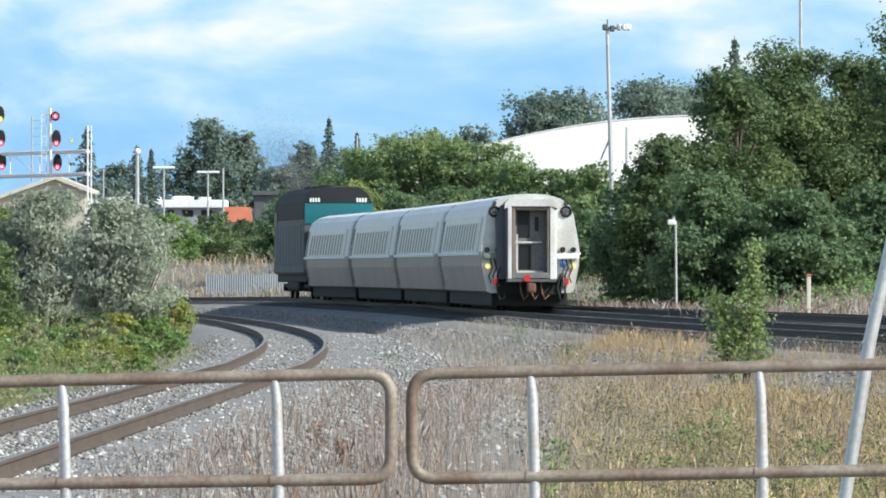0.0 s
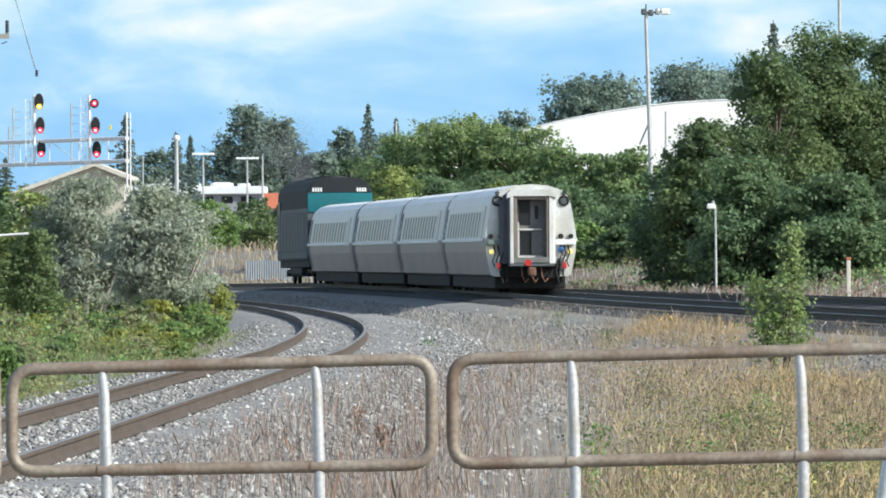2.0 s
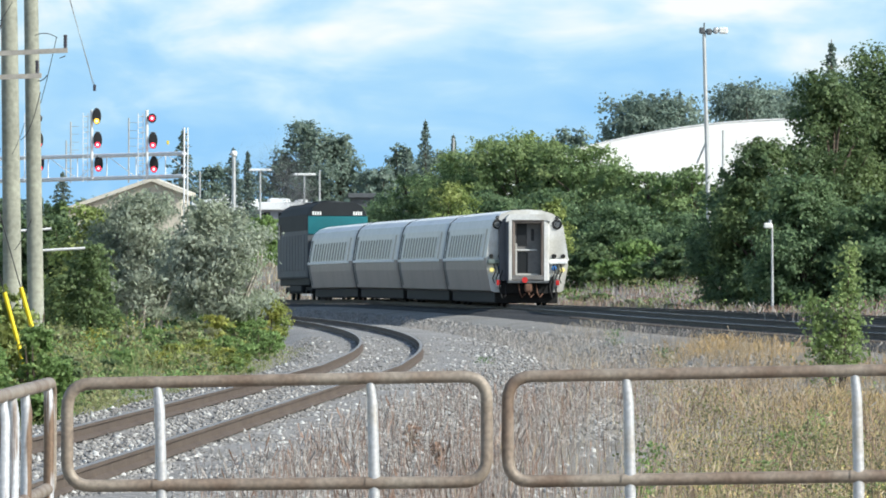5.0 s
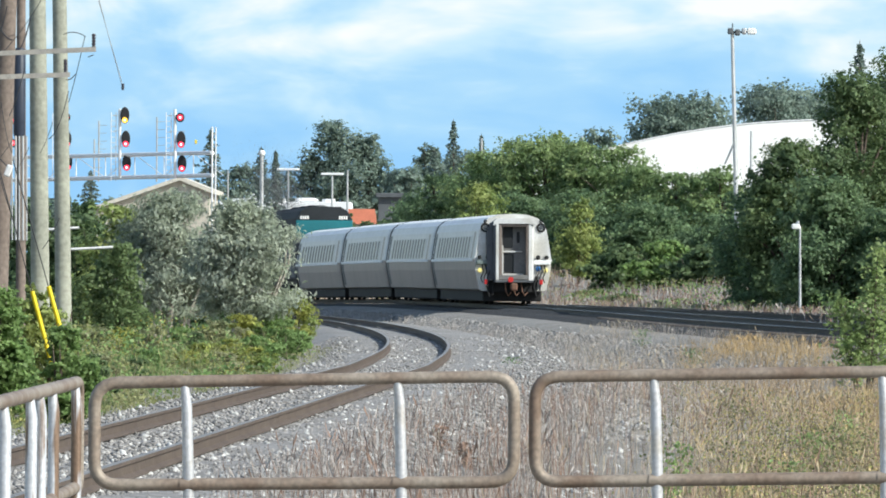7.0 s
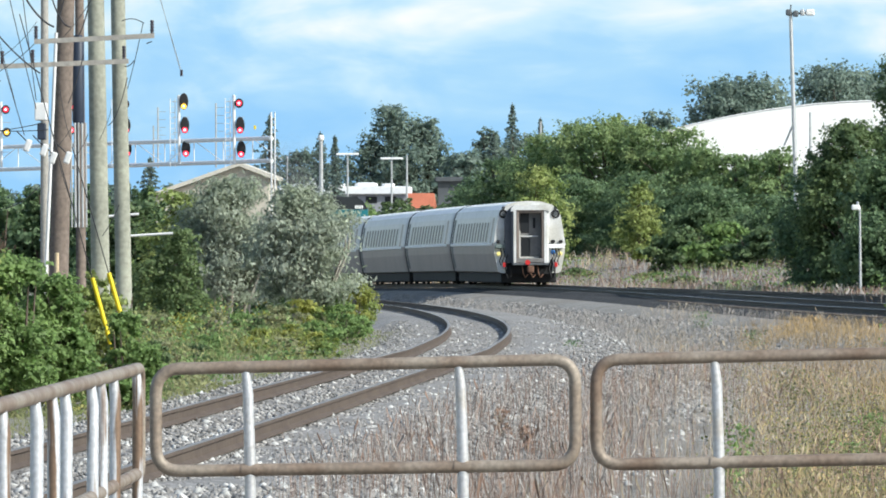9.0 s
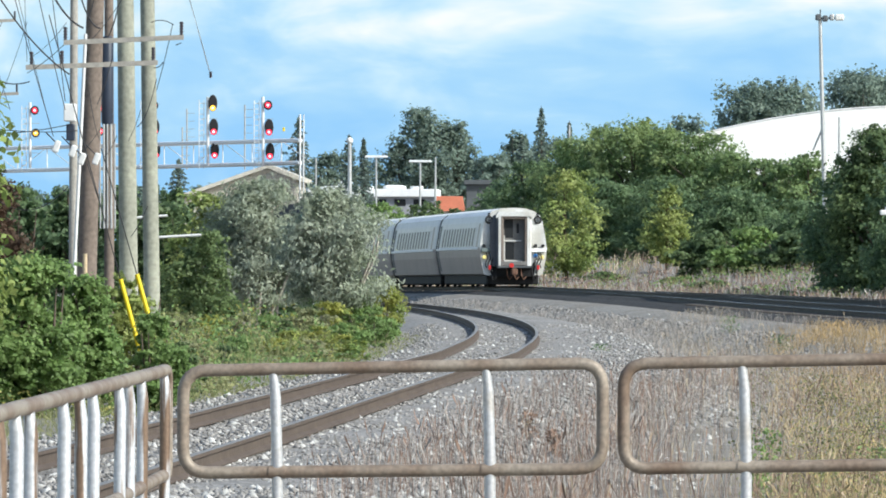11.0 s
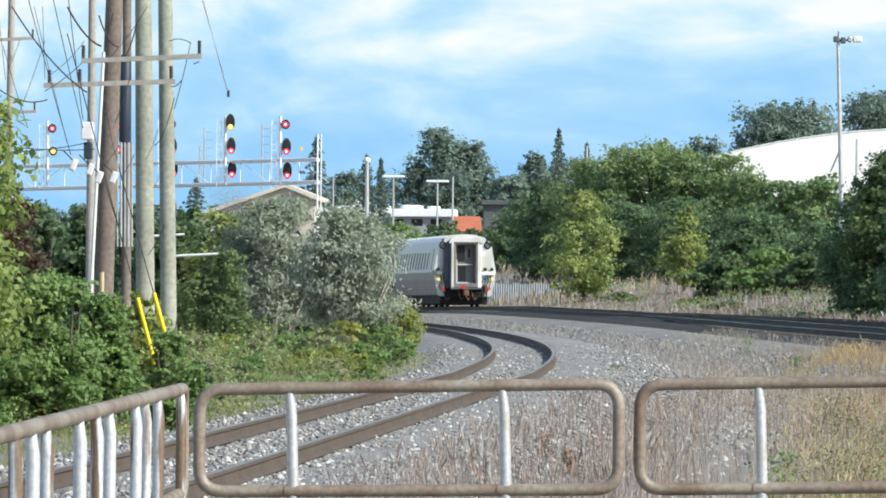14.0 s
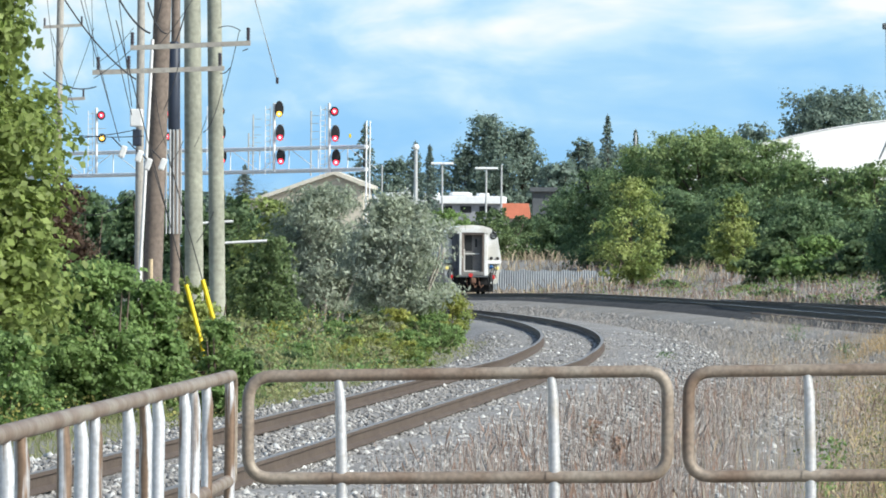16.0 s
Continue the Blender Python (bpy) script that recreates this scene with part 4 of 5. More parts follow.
for k, (u, v, w, d) in enumerate([(1012, 534, 100, 300), (1058, 545, 80, 298), (1108, 538, 100, 292), (1172, 546, 90, 288), (1236, 548, 90, 284), (1300, 550, 100, 282), (950, 526, 90, 330), (884, 515, 90, 362), (1390, 552, 110, 280), (1470, 556, 110, 278), (700, 500, 80, 418), (830, 508, 90, 392)]):
    grow("shrub", "low green shrub among dry weeds behind the tracks", u, v, w, d, 2600, 0.085, (M_LEAF_M, M_LEAF_R, M_LEAF_G)[k % 3], 310 + k, lobes=6, fine=3, group="low shrubs behind the tracks", **SHRUB)


# ---- sapling before the tracks ----
M_SAPLING = leafy("sapling_leaf", (0.31, 0.39, 0.16), (0.22, 0.31, 0.11))


def build_sapling():
    b = gp(1312, 139)
    e = thing("sapling", "slender light green sapling before the tracks", "sapling", "", Matrix.Translation(b))
    rng = np.random.default_rng(5)
    bm = bmesh.new()
    pts = []
    H = high(432, 139) - b.z
    for k, (dx, h, lean) in enumerate(((0.22, H, 0.0), (0.12, H * 0.78, 0.08), (-0.42, H * 0.66, -0.1), (-0.28, H * 0.58, -0.12), (0.30, H * 0.52, 0.0))):
        p = [Vector((dx * 0.3, 0.06 * k, -0.1)), Vector((dx * 0.7, 0.06 * k, h * 0.5)), Vector((dx + lean * 0.4, 0.06 * k, h))]
        tube(bm, p, [0.022, 0.015, 0.005], 6)
        for i in range(130 if k else 190):
            f = rng.uniform(0.12, 1.0) ** 0.8
            q = p[0].lerp(p[1], f * 2) if f < 0.5 else p[1].lerp(p[2], f * 2 - 1)
            r = 0.17 * (1.25 - f) + 0.04
            tip = q + Vector((rng.normal() * r, rng.normal() * r, abs(rng.normal()) * r * 0.5))
            if i % 8 == 0:
                tube(bm, [q, tip], [0.008, 0.003], 4, caps=False)
            for _ in range(4):
                pts.append(np.array(tip) + rng.normal(size=3) * 0.05)
    part("trunk", bm, M_BARK, e)
    c = new("crown", leaves("crown", np.array(pts), 0.058, rng, M_SAPLING))
    c.parent = e


build_sapling()


# ---- weeds, grass and stones ----
def spread(n, rng, y0, y1, x_of, patch=None):
    """Places with the nearer ground sown more thickly."""
    a = rng.random(n)
    y = 1 / (1 / y0 + a * (1 / y1 - 1 / y0))
    x = x_of(y, rng.random(n))
    if patch is not None:
        k = np.array([noise.noise((p * 0.55, q * 0.11, patch)) + 0.5 * noise.noise((p * 1.7, q * 0.4, patch + 9)) for p, q in zip(x, y)]) > rng.normal(size=n) * 0.12
        x, y = x[k], y[k]
    return np.stack([x, y, np.array([ground_z(float(p), float(q)) for p, q in zip(x, y)])], 1)


def blades(name, label, base, hmin, hmax, width, material, rng, lean=0.35, category="weeds"):
    """Thin bent stalks that stand on their bases."""
    n = len(base)
    h = rng.uniform(hmin, hmax, n)[:, None]
    a = rng.uniform(0, 2 * math.pi, n)
    s = np.stack([np.cos(a), np.sin(a) * 0.4, np.zeros(n)], 1) * width / 2 * rng.uniform(0.6, 1.5, n)[:, None]
    d = rng.normal(size=(n, 3)) * lean * h
    d[:, 2] = 0
    up = np.array((0, 0, 1.0))
    v = np.stack([base - s, base + s, base + s * 0.8 + d * 0.35 + up * h * 0.6, base - s * 0.8 + d * 0.35 + up * h * 0.6, base + d + up * h * (1 - 0.15 * rng.random((n, 1))), base + d + s * 0.4 + up * h * 0.97], 1)
    i = np.arange(n)[:, None] * 6
    f = np.concatenate([i + np.array([[0, 1, 2, 3]]), i + np.array([[3, 2, 5, 4]])])
    ob = new(name, quick_mesh(name, v.reshape(-1, 3), f, material))
    return tagged(ob, label, category, kind="stuff")


def to_main(lo, hi):
    """From lo metres right of the siding to hi metres left of the main track."""
    sx, mx = np.vectorize(siding_x), np.vectorize(main_x)
    return lambda y, r: (sx(y) + lo) * (1 - r) + (mx(y) - hi) * r


M_ROD = leafy("goldenrod", (0.50, 0.44, 0.12), (0.36, 0.36, 0.12))
M_OLIVEWEED = leafy("olive_weed", (0.17, 0.195, 0.085), (0.25, 0.25, 0.11))
M_PALE = leafy("pale_weed", (0.36, 0.36, 0.17), (0.26, 0.30, 0.11))
M_ORANGEGRASS = mat("orange_grass", (0.41, 0.28, 0.13), 0.85, vary=0.15, scale=0.3, second=(0.29, 0.225, 0.13), isle=0.4)
rng = np.random.default_rng(77)
ground_right = to_main(3.3, 2.4)
blades("dry_weeds", "dry grey-brown weed stalks on stony ground", spread(36000, rng, 56, 225, lambda y, r: ground_right(y, r ** 0.8)), 0.04, 0.34, 0.0032, M_GREYSTRAW, rng, 0.22)
blades("tall_weeds", "tall red-brown withered stalks", spread(9000, rng, 54, 150, lambda y, r: ground_right(y, 0.02 + 0.45 * r), 1.0), 0.20, 0.75, 0.0036, M_REDSTALK, rng, 0.06)
blades("pale_stalks", "thin pale upright dead stalks", spread(5000, rng, 58, 190, lambda y, r: ground_right(y, 0.05 + 0.8 * r)), 0.2, 0.62, 0.0032, M_STRAW, rng, 0.08)
blades("dry_grass", "straw-coloured dry grass", spread(20000, rng, 56, 225, lambda y, r: ground_right(y, 0.15 + 0.85 * r), 2.0), 0.06, 0.36, 0.0034, M_STRAW, rng, 0.2)
gold = lambda y, r: (0.0135 + 0.060 * r ** 0.62) * y
blades("golden_grass", "golden autumn grass and weeds", spread(56000, rng, 58, 135, gold, 3.0), 0.08, 0.40, 0.0034, M_GOLD, rng, 0.2)
blades("straw_grass", "pale straw-coloured grass and stalks", spread(20000, rng, 58, 135, gold), 0.06, 0.38, 0.0036, M_STRAW, rng, 0.25)
blades("green_weeds", "green weeds among the golden grass", spread(14000, rng, 56, 105, gold, 4.0), 0.08, 0.34, 0.0036, M_GRASS, rng, 0.2)
beside_main = lambda y, r: 0.0135 * y * (1 - r ** 0.6) + np.minimum(0.060 * y, np.vectorize(main_x)(y) - 3.0) * r ** 0.6
blades("golden_grass", "orange-gold grass below the main track", spread(24000, rng, 105, 185, beside_main, 15.0), 0.06, 0.36, 0.0045, M_ORANGEGRASS, rng, 0.2)
blades("far_dry_grass", "pale dry grass on the slope behind the line", spread(5000, rng, 430, 660, lambda y, r: np.vectorize(main_x)(y) + 2 + 34 * r), 0.3, 0.9, 0.06, M_STRAW, rng)
siding_left = lambda a, b: (lambda y, r: np.vectorize(siding_x)(y) - a - (b - a) * r)
blades("green_grass", "rough green grass beside the siding", spread(14000, rng, 70, 215, siding_left(2.0, 7.5)), 0.08, 0.28, 0.007, M_PALE, rng)
blades("weed_stalks", "tall yellow-green weed stalks by the siding", spread(5000, rng, 120, 212, siding_left(3.4, 9.0), 6.0), 0.25, 0.75, 0.008, M_PALE, rng, 0.15)
blades("far_dry_grass", "pale dry grass behind the tracks", spread(3500, rng, 220, 500, lambda y, r: np.vectorize(main_x)(y) + 3.2 + 22 * r), 0.15, 0.50, 0.034, M_STRAW, rng)
blades("far_grey_weeds", "pale grey dead weeds behind the tracks", spread(7000, rng, 220, 500, lambda y, r: np.vectorize(main_x)(y) + 3.0 + 20 * r), 0.2, 0.7, 0.03, M_GREYSTRAW, rng, 0.15)
blades("far_grey_weeds", "grey-brown weeds behind the tracks", spread(12000, rng, 220, 500, lambda y, r: np.vectorize(main_x)(y) + 3.2 + 22 * r), 0.15, 0.60, 0.030, M_REDSTALK, rng)


def weed_clumps(name, label, centres, r, h, n, leaf, material, rng, slope=False):
    """Low leafy plants, lower towards the siding if they slope."""
    k = len(centres)
    if slope:
        away = np.array([siding_x(float(q)) - p for p, q in centres[:, :2]])
        centres = centres[away > 2.6 + rng.random(k) * 1.2]
        k = len(centres)
        h = h * np.repeat(np.clip((np.array([siding_x(float(q)) - p for p, q in centres[:, :2]]) - 2.0) / 3.0, 0.2, 1.25), n)[:, None]
    p = np.repeat(centres, n, 0) + rng.normal(size=(k * n, 3)) * np.array((r, r, 0)) + np.array((0, 0, 1.0)) * (rng.random((k * n, 1)) ** 0.8 * h * np.repeat(rng.uniform(0.5, 1.2, k), n)[:, None])
    ob = new(name, leaves(name, p, leaf, rng, material))
    return tagged(ob, label, "weeds", kind="stuff")


weed_clumps("leafy_weeds", "green leafy weeds at the edge of the siding", spread(300, rng, 120, 215, siding_left(2.6, 8.5), 7.0), 0.30, 0.85, 60, 0.06, M_LEAF_G, rng, True)
weed_clumps("leafy_weeds", "pale flowering weeds under the shrubs", spread(420, rng, 110, 215, siding_left(2.6, 9.5), 8.0), 0.20, 0.8, 50, 0.05, M_PALE, rng, True)
weed_clumps("goldenrod", "yellow goldenrod by the siding", spread(260, rng, 95, 212, siding_left(2.6, 9.0), 9.0), 0.22, 0.85, 60, 0.035, M_ROD, rng, True)
weed_clumps("goldenrod", "yellow-green weeds among the golden grass", spread(420, rng, 60, 118, gold, 5.0), 0.13, 0.5, 60, 0.015, M_ROD, rng)
weed_clumps("leafy_weeds", "green weeds on the stony ground", spread(240, rng, 58, 120, lambda y, r: (0.012 + 0.055 * r) * y, 4.0), 0.12, 0.6, 70, 0.022, M_OLIVEWEED, rng)
weed_clumps("leafy_weeds", "olive leafy weeds among the golden grass", spread(420, rng, 60, 125, gold, 3.0), 0.13, 0.45, 60, 0.018, M_PALE, rng)
weed_clumps("leafy_weeds", "orange-brown dying weeds among the golden grass", spread(480, rng, 62, 150, gold, 21.0), 0.14, 0.42, 50, 0.018, M_ORANGEGRASS, rng)
weed_clumps("leafy_weeds", "brown seed heads among the golden grass", spread(600, rng, 64, 130, gold), 0.16, 0.5, 26, 0.016, M_REDSTALK, rng)


def stones(name, label, base, smin, smax, material, rng):
    """Crushed stones: squashed, jittered octahedra."""
    n = len(base)
    o = np.array([(1, 0, 0), (0, 1, 0), (-1, 0, 0), (0, -1, 0), (0, 0, 1), (0, 0, -1)], float)
    v = o[None] * (1 + rng.normal(size=(n, 6, 1)) * 0.22) + rng.normal(size=(n, 6, 3)) * 0.22
    v *= (rng.uniform(smin, smax, n)[:, None, None] / 2) * np.array((1.1, 1.1, 0.75))
    a = rng.uniform(0, 6.28, n)
    c, s = np.cos(a), np.sin(a)
    x = v[:, :, 0] * c[:, None] - v[:, :, 1] * s[:, None]
    y = v[:, :, 0] * s[:, None] + v[:, :, 1] * c[:, None]
    v = np.stack([x, y, v[:, :, 2]], 2) + base[:, None, :]
    f = np.array([(0, 1, 4), (1, 2, 4), (2, 3, 4), (3, 0, 4), (1, 0, 5), (2, 1, 5), (3, 2, 5), (0, 3, 5)])
    fs = (np.arange(n)[:, None, None] * 6 + f[None]).reshape(-1, 3)
    ob = new(name, quick_mesh(name, v.reshape(-1, 3), fs, material))
    return tagged(ob, label, "gravel", kind="stuff")


def bed_points(n, rng, fx, fz, y0, y1, o0, o1, flat0, flat1):
    """Places on a ballast bed, between two distances from its centre line."""
    y = 1 / (1 / y0 + rng.random(n) * (1 / y1 - 1 / y0))
    o = rng.uniform(o0, o1, n)
    x = np.array([fx(float(q)) for q in y]) + o
    z = np.array([fz(float(q)) for q in y]) - 0.185 - 0.3 * np.clip((o - flat1) / 1.1, 0, 1) - 0.39 * np.clip((flat0 - o) / 1.0, 0, 1) - 0.01
    g = np.array([ground_z(float(p), float(q)) for p, q in zip(x, y)])
    return np.stack([x, y, np.maximum(z, g)], 1)


M_PALESTONE = mat("pale_stone", (0.52, 0.515, 0.50), 0.9, vary=0.12, scale=2, isle=0.2)
stones("ballast_stones", "grey crushed ballast stones of the siding", bed_points(34000, rng, siding_x, siding_z, 58, 240, -3.0, 4.6, -2.0, 3.0), 0.035, 0.08, M_STONE, rng)
stones("pale_stones", "scattered pale stones in the ballast", bed_points(2200, rng, siding_x, siding_z, 58, 240, -2.6, 5.2, -2.0, 3.0), 0.04, 0.12, M_PALESTONE, rng)
stones("ballast_stones", "grey crushed stones beside the main track", spread(15000, rng, 100, 380, to_main(2.8, 3.6)), 0.05, 0.13, M_STONE, rng)
blades("gravel_tufts", "sparse dry tufts between the tracks", spread(9000, rng, 190, 380, to_main(2.6, 4.0), 14.0), 0.06, 0.28, 0.012, M_GREYSTRAW, rng)

shoulder = lambda n: bed_points(n, rng, siding_x, siding_z, 60, 130, 2.3, 4.8, -2.0, 3.0)
blades("tall_weeds", "red-brown withered stalks at the edge of the ballast", shoulder(2600), 0.12, 0.55, 0.0036, M_REDSTALK, rng, 0.09)
blades("dry_weeds", "grey dry stalks at the edge of the ballast", shoulder(3600), 0.08, 0.5, 0.0034, M_GREYSTRAW, rng, 0.14)
behind = lambda a, b: (lambda y, r: np.vectorize(main_x)(y) + a + (b - a) * r)
weed_clumps("leafy_weeds", "green undergrowth before the wood", spread(240, rng, 235, 470, behind(6.0, 24.0), 11.0), 0.5, 0.9, 60, 0.09, M_LEAF_G, rng)
weed_clumps("leafy_weeds", "yellow-green undergrowth before the wood", spread(160, rng, 250, 470, behind(4.5, 20.0), 12.0), 0.4, 0.7, 60, 0.07, M_PALE, rng)
weed_clumps("leafy_weeds", "russet undergrowth before the wood", spread(90, rng, 250, 470, behind(5.5, 22.0), 13.0), 0.4, 0.8, 60, 0.06, M_REDSTALK, rng)


def plant(name, label, u, d, r, h, n, leaf, material, seed):
    """A single weed: stems and leaves."""
    b = gp(u, d)
    g = np.random.default_rng(seed)
    e = thing(name, label, "weed", "", Matrix.Translation(b))
    bm = bmesh.new()
    for k in range(5):
        tube(bm, [(0, 0, -0.03), (g.normal() * r * 0.3, g.normal() * r * 0.3, h * 0.5), (g.normal() * r * 0.7, g.normal() * r * 0.5, h * g.uniform(0.7, 1.0))], [0.006, 0.005, 0.003], 5)
    part("stem", bm, M_STRAW, e)
    p = g.normal(size=(n, 3)) * np.array((r * 0.5, r * 0.5, 0)) + np.array((0, 0, 1.0)) * (0.15 + 0.85 * g.random((n, 1))) * h
    c = new("foliage", leaves("foliage", p, leaf, g, material))
    c.parent = e
    return e


M_PETAL = mat("pale_lilac_petal", (0.75, 0.62, 0.78), 0.6, vary=0.1)
M_YPETAL = mat("yellow_petal", (0.85, 0.80, 0.25), 0.6, vary=0.1)
for k, (u, d, r, h) in enumerate(((985, 70, 0.16, 0.72), (965, 66, 0.12, 0.45), (1225, 84, 0.2, 0.5), (1275, 92, 0.22, 0.6), (1180, 76, 0.18, 0.4), (1090, 72, 0.14, 0.35), (1440, 80, 0.2, 0.45), (1395, 68, 0.16, 0.4))):
    plant("leafy_weed", "green leafy weed on the stony ground", u, d, r, h, 240, 0.030, M_SAPLING if k % 2 else M_LEAF_G, 500 + k)
for k, (u, d, r, h) in enumerate(((918, 196, 0.3, 0.5), (690, 170, 0.2, 0.4), (1010, 175, 0.25, 0.4), (560, 88, 0.1, 0.5), (605, 84, 0.1, 0.35))):
    plant("dry_weed", "small dark dry weed on the gravel", u, d, r, h, 160, 0.035, M_REDSTALK if k > 2 else M_LEAF_D, 520 + k)
for k, (u, d) in enumerate(((1372, 64), (1366, 62), (1245, 70), (1500, 72))):
    plant("yellow_flower", "weed with pale yellow flowers", u, d, 0.10, 0.32, 70, 0.022, M_YPETAL, 540 + k)
plant("thistle", "single weed with a pale lilac flower", 1434, 64, 0.03, 0.30, 26, 0.02, M_PETAL, 550)


# ---- poles, wires and signals ----
M_POLE_G = mat("treated_pole", (0.34, 0.345, 0.28), 0.85, vary=0.18, scale=0.8, fine=14, second=(0.25, 0.255, 0.21), bump=0.006)
M_POLE_B = mat("brown_pole", (0.20, 0.16, 0.135), 0.9, vary=0.22, scale=0.8, fine=14, bump=0.008)
M_POLE_W = mat("silvered_pole", (0.36, 0.34, 0.31), 0.85, vary=0.15, scale=0.8, fine=14)
M_TAN = mat("tan_timber", (0.56, 0.44, 0.29), 0.8, vary=0.15, scale=2)
M_WIRE = mat("black_wire", (0.03, 0.03, 0.035), 0.6, vary=0.1)
M_PVC = mat("white_conduit", (0.72, 0.72, 0.72), 0.5, vary=0.06)
M_YELLOW = mat("yellow_plastic", (0.78, 0.60, 0.02), 0.45, vary=0.08)
M_CERAMIC = mat("dark_insulator", (0.04, 0.035, 0.05), 0.3, vary=0.1)
M_DARKBLUE = mat("dark_blue_steel", (0.03, 0.04, 0.065), 0.5, vary=0.15)


def pole(label, u_low, u_top, v_low, v_top, d, r, material, name="utility_pole", group="utility poles"):
    b = gp(u_low, d)
    e = thing(name, label, "utility pole", group, Matrix.Translation(b))
    bm = bmesh.new()
    top = at(u_top, v_top, d) - b
    tube(bm, [Vector((0, 0, -0.4)), top * 0.5, top], [r * 1.1, r, r * 0.85], 14)
    part("shaft", bm, material, e)
    return e, b


def insulator(e, p, h=0.22, r=0.034):
    bm = bmesh.new()
    k = 5
    pts, rad = [], []
    for i in range(k):
        pts += [p + Vector((0, 0, h * i / k)), p + Vector((0, 0, h * (i + 0.5) / k))]
        rad += [r, r * 0.55]
    tube(bm, pts, rad, 8)
    part("insulator", bm, M_CERAMIC, e, "dark ribbed insulator")


def crossarm(e, b, u0, u1, v0, v1, d, ins, w=0.036):
    """A timber arm across a pole, with insulators at the given sight lines."""
    p, q = at(u0, v0, d) - b, at(u1, v1, d) - b
    bm = bmesh.new()
    s = Vector((0, w, 0))
    z = Vector((0, 0, w))
    loft(bm, [[c - s - z, c + s - z, c + s + z, c - s + z] for c in (p, q)])
    part("crossarm", bm, M_POLE_W, e, "weathered pale wooden crossarm")
    for u in ins:
        f = (u - u0) / (u1 - u0)
        insulator(e, p.lerp(q, f) + z)


def wire(p, q, sag=0.2, r=0.012, name="overhead_wire", label="thin dark sagging overhead wire", m_=None, n=10):
    p, q = Vector(p), Vector(q)
    bm = bmesh.new()
    pts = []
    for i in range(n + 1):
        f = i / n
        pts.append(p.lerp(q, f) - Vector((0, 0, 4 * sag * f * (1 - f))))
    tube(bm, pts, r, 5)
    return tagged(part(name, bm, m_ or M_WIRE), label, "cable", "overhead wires")


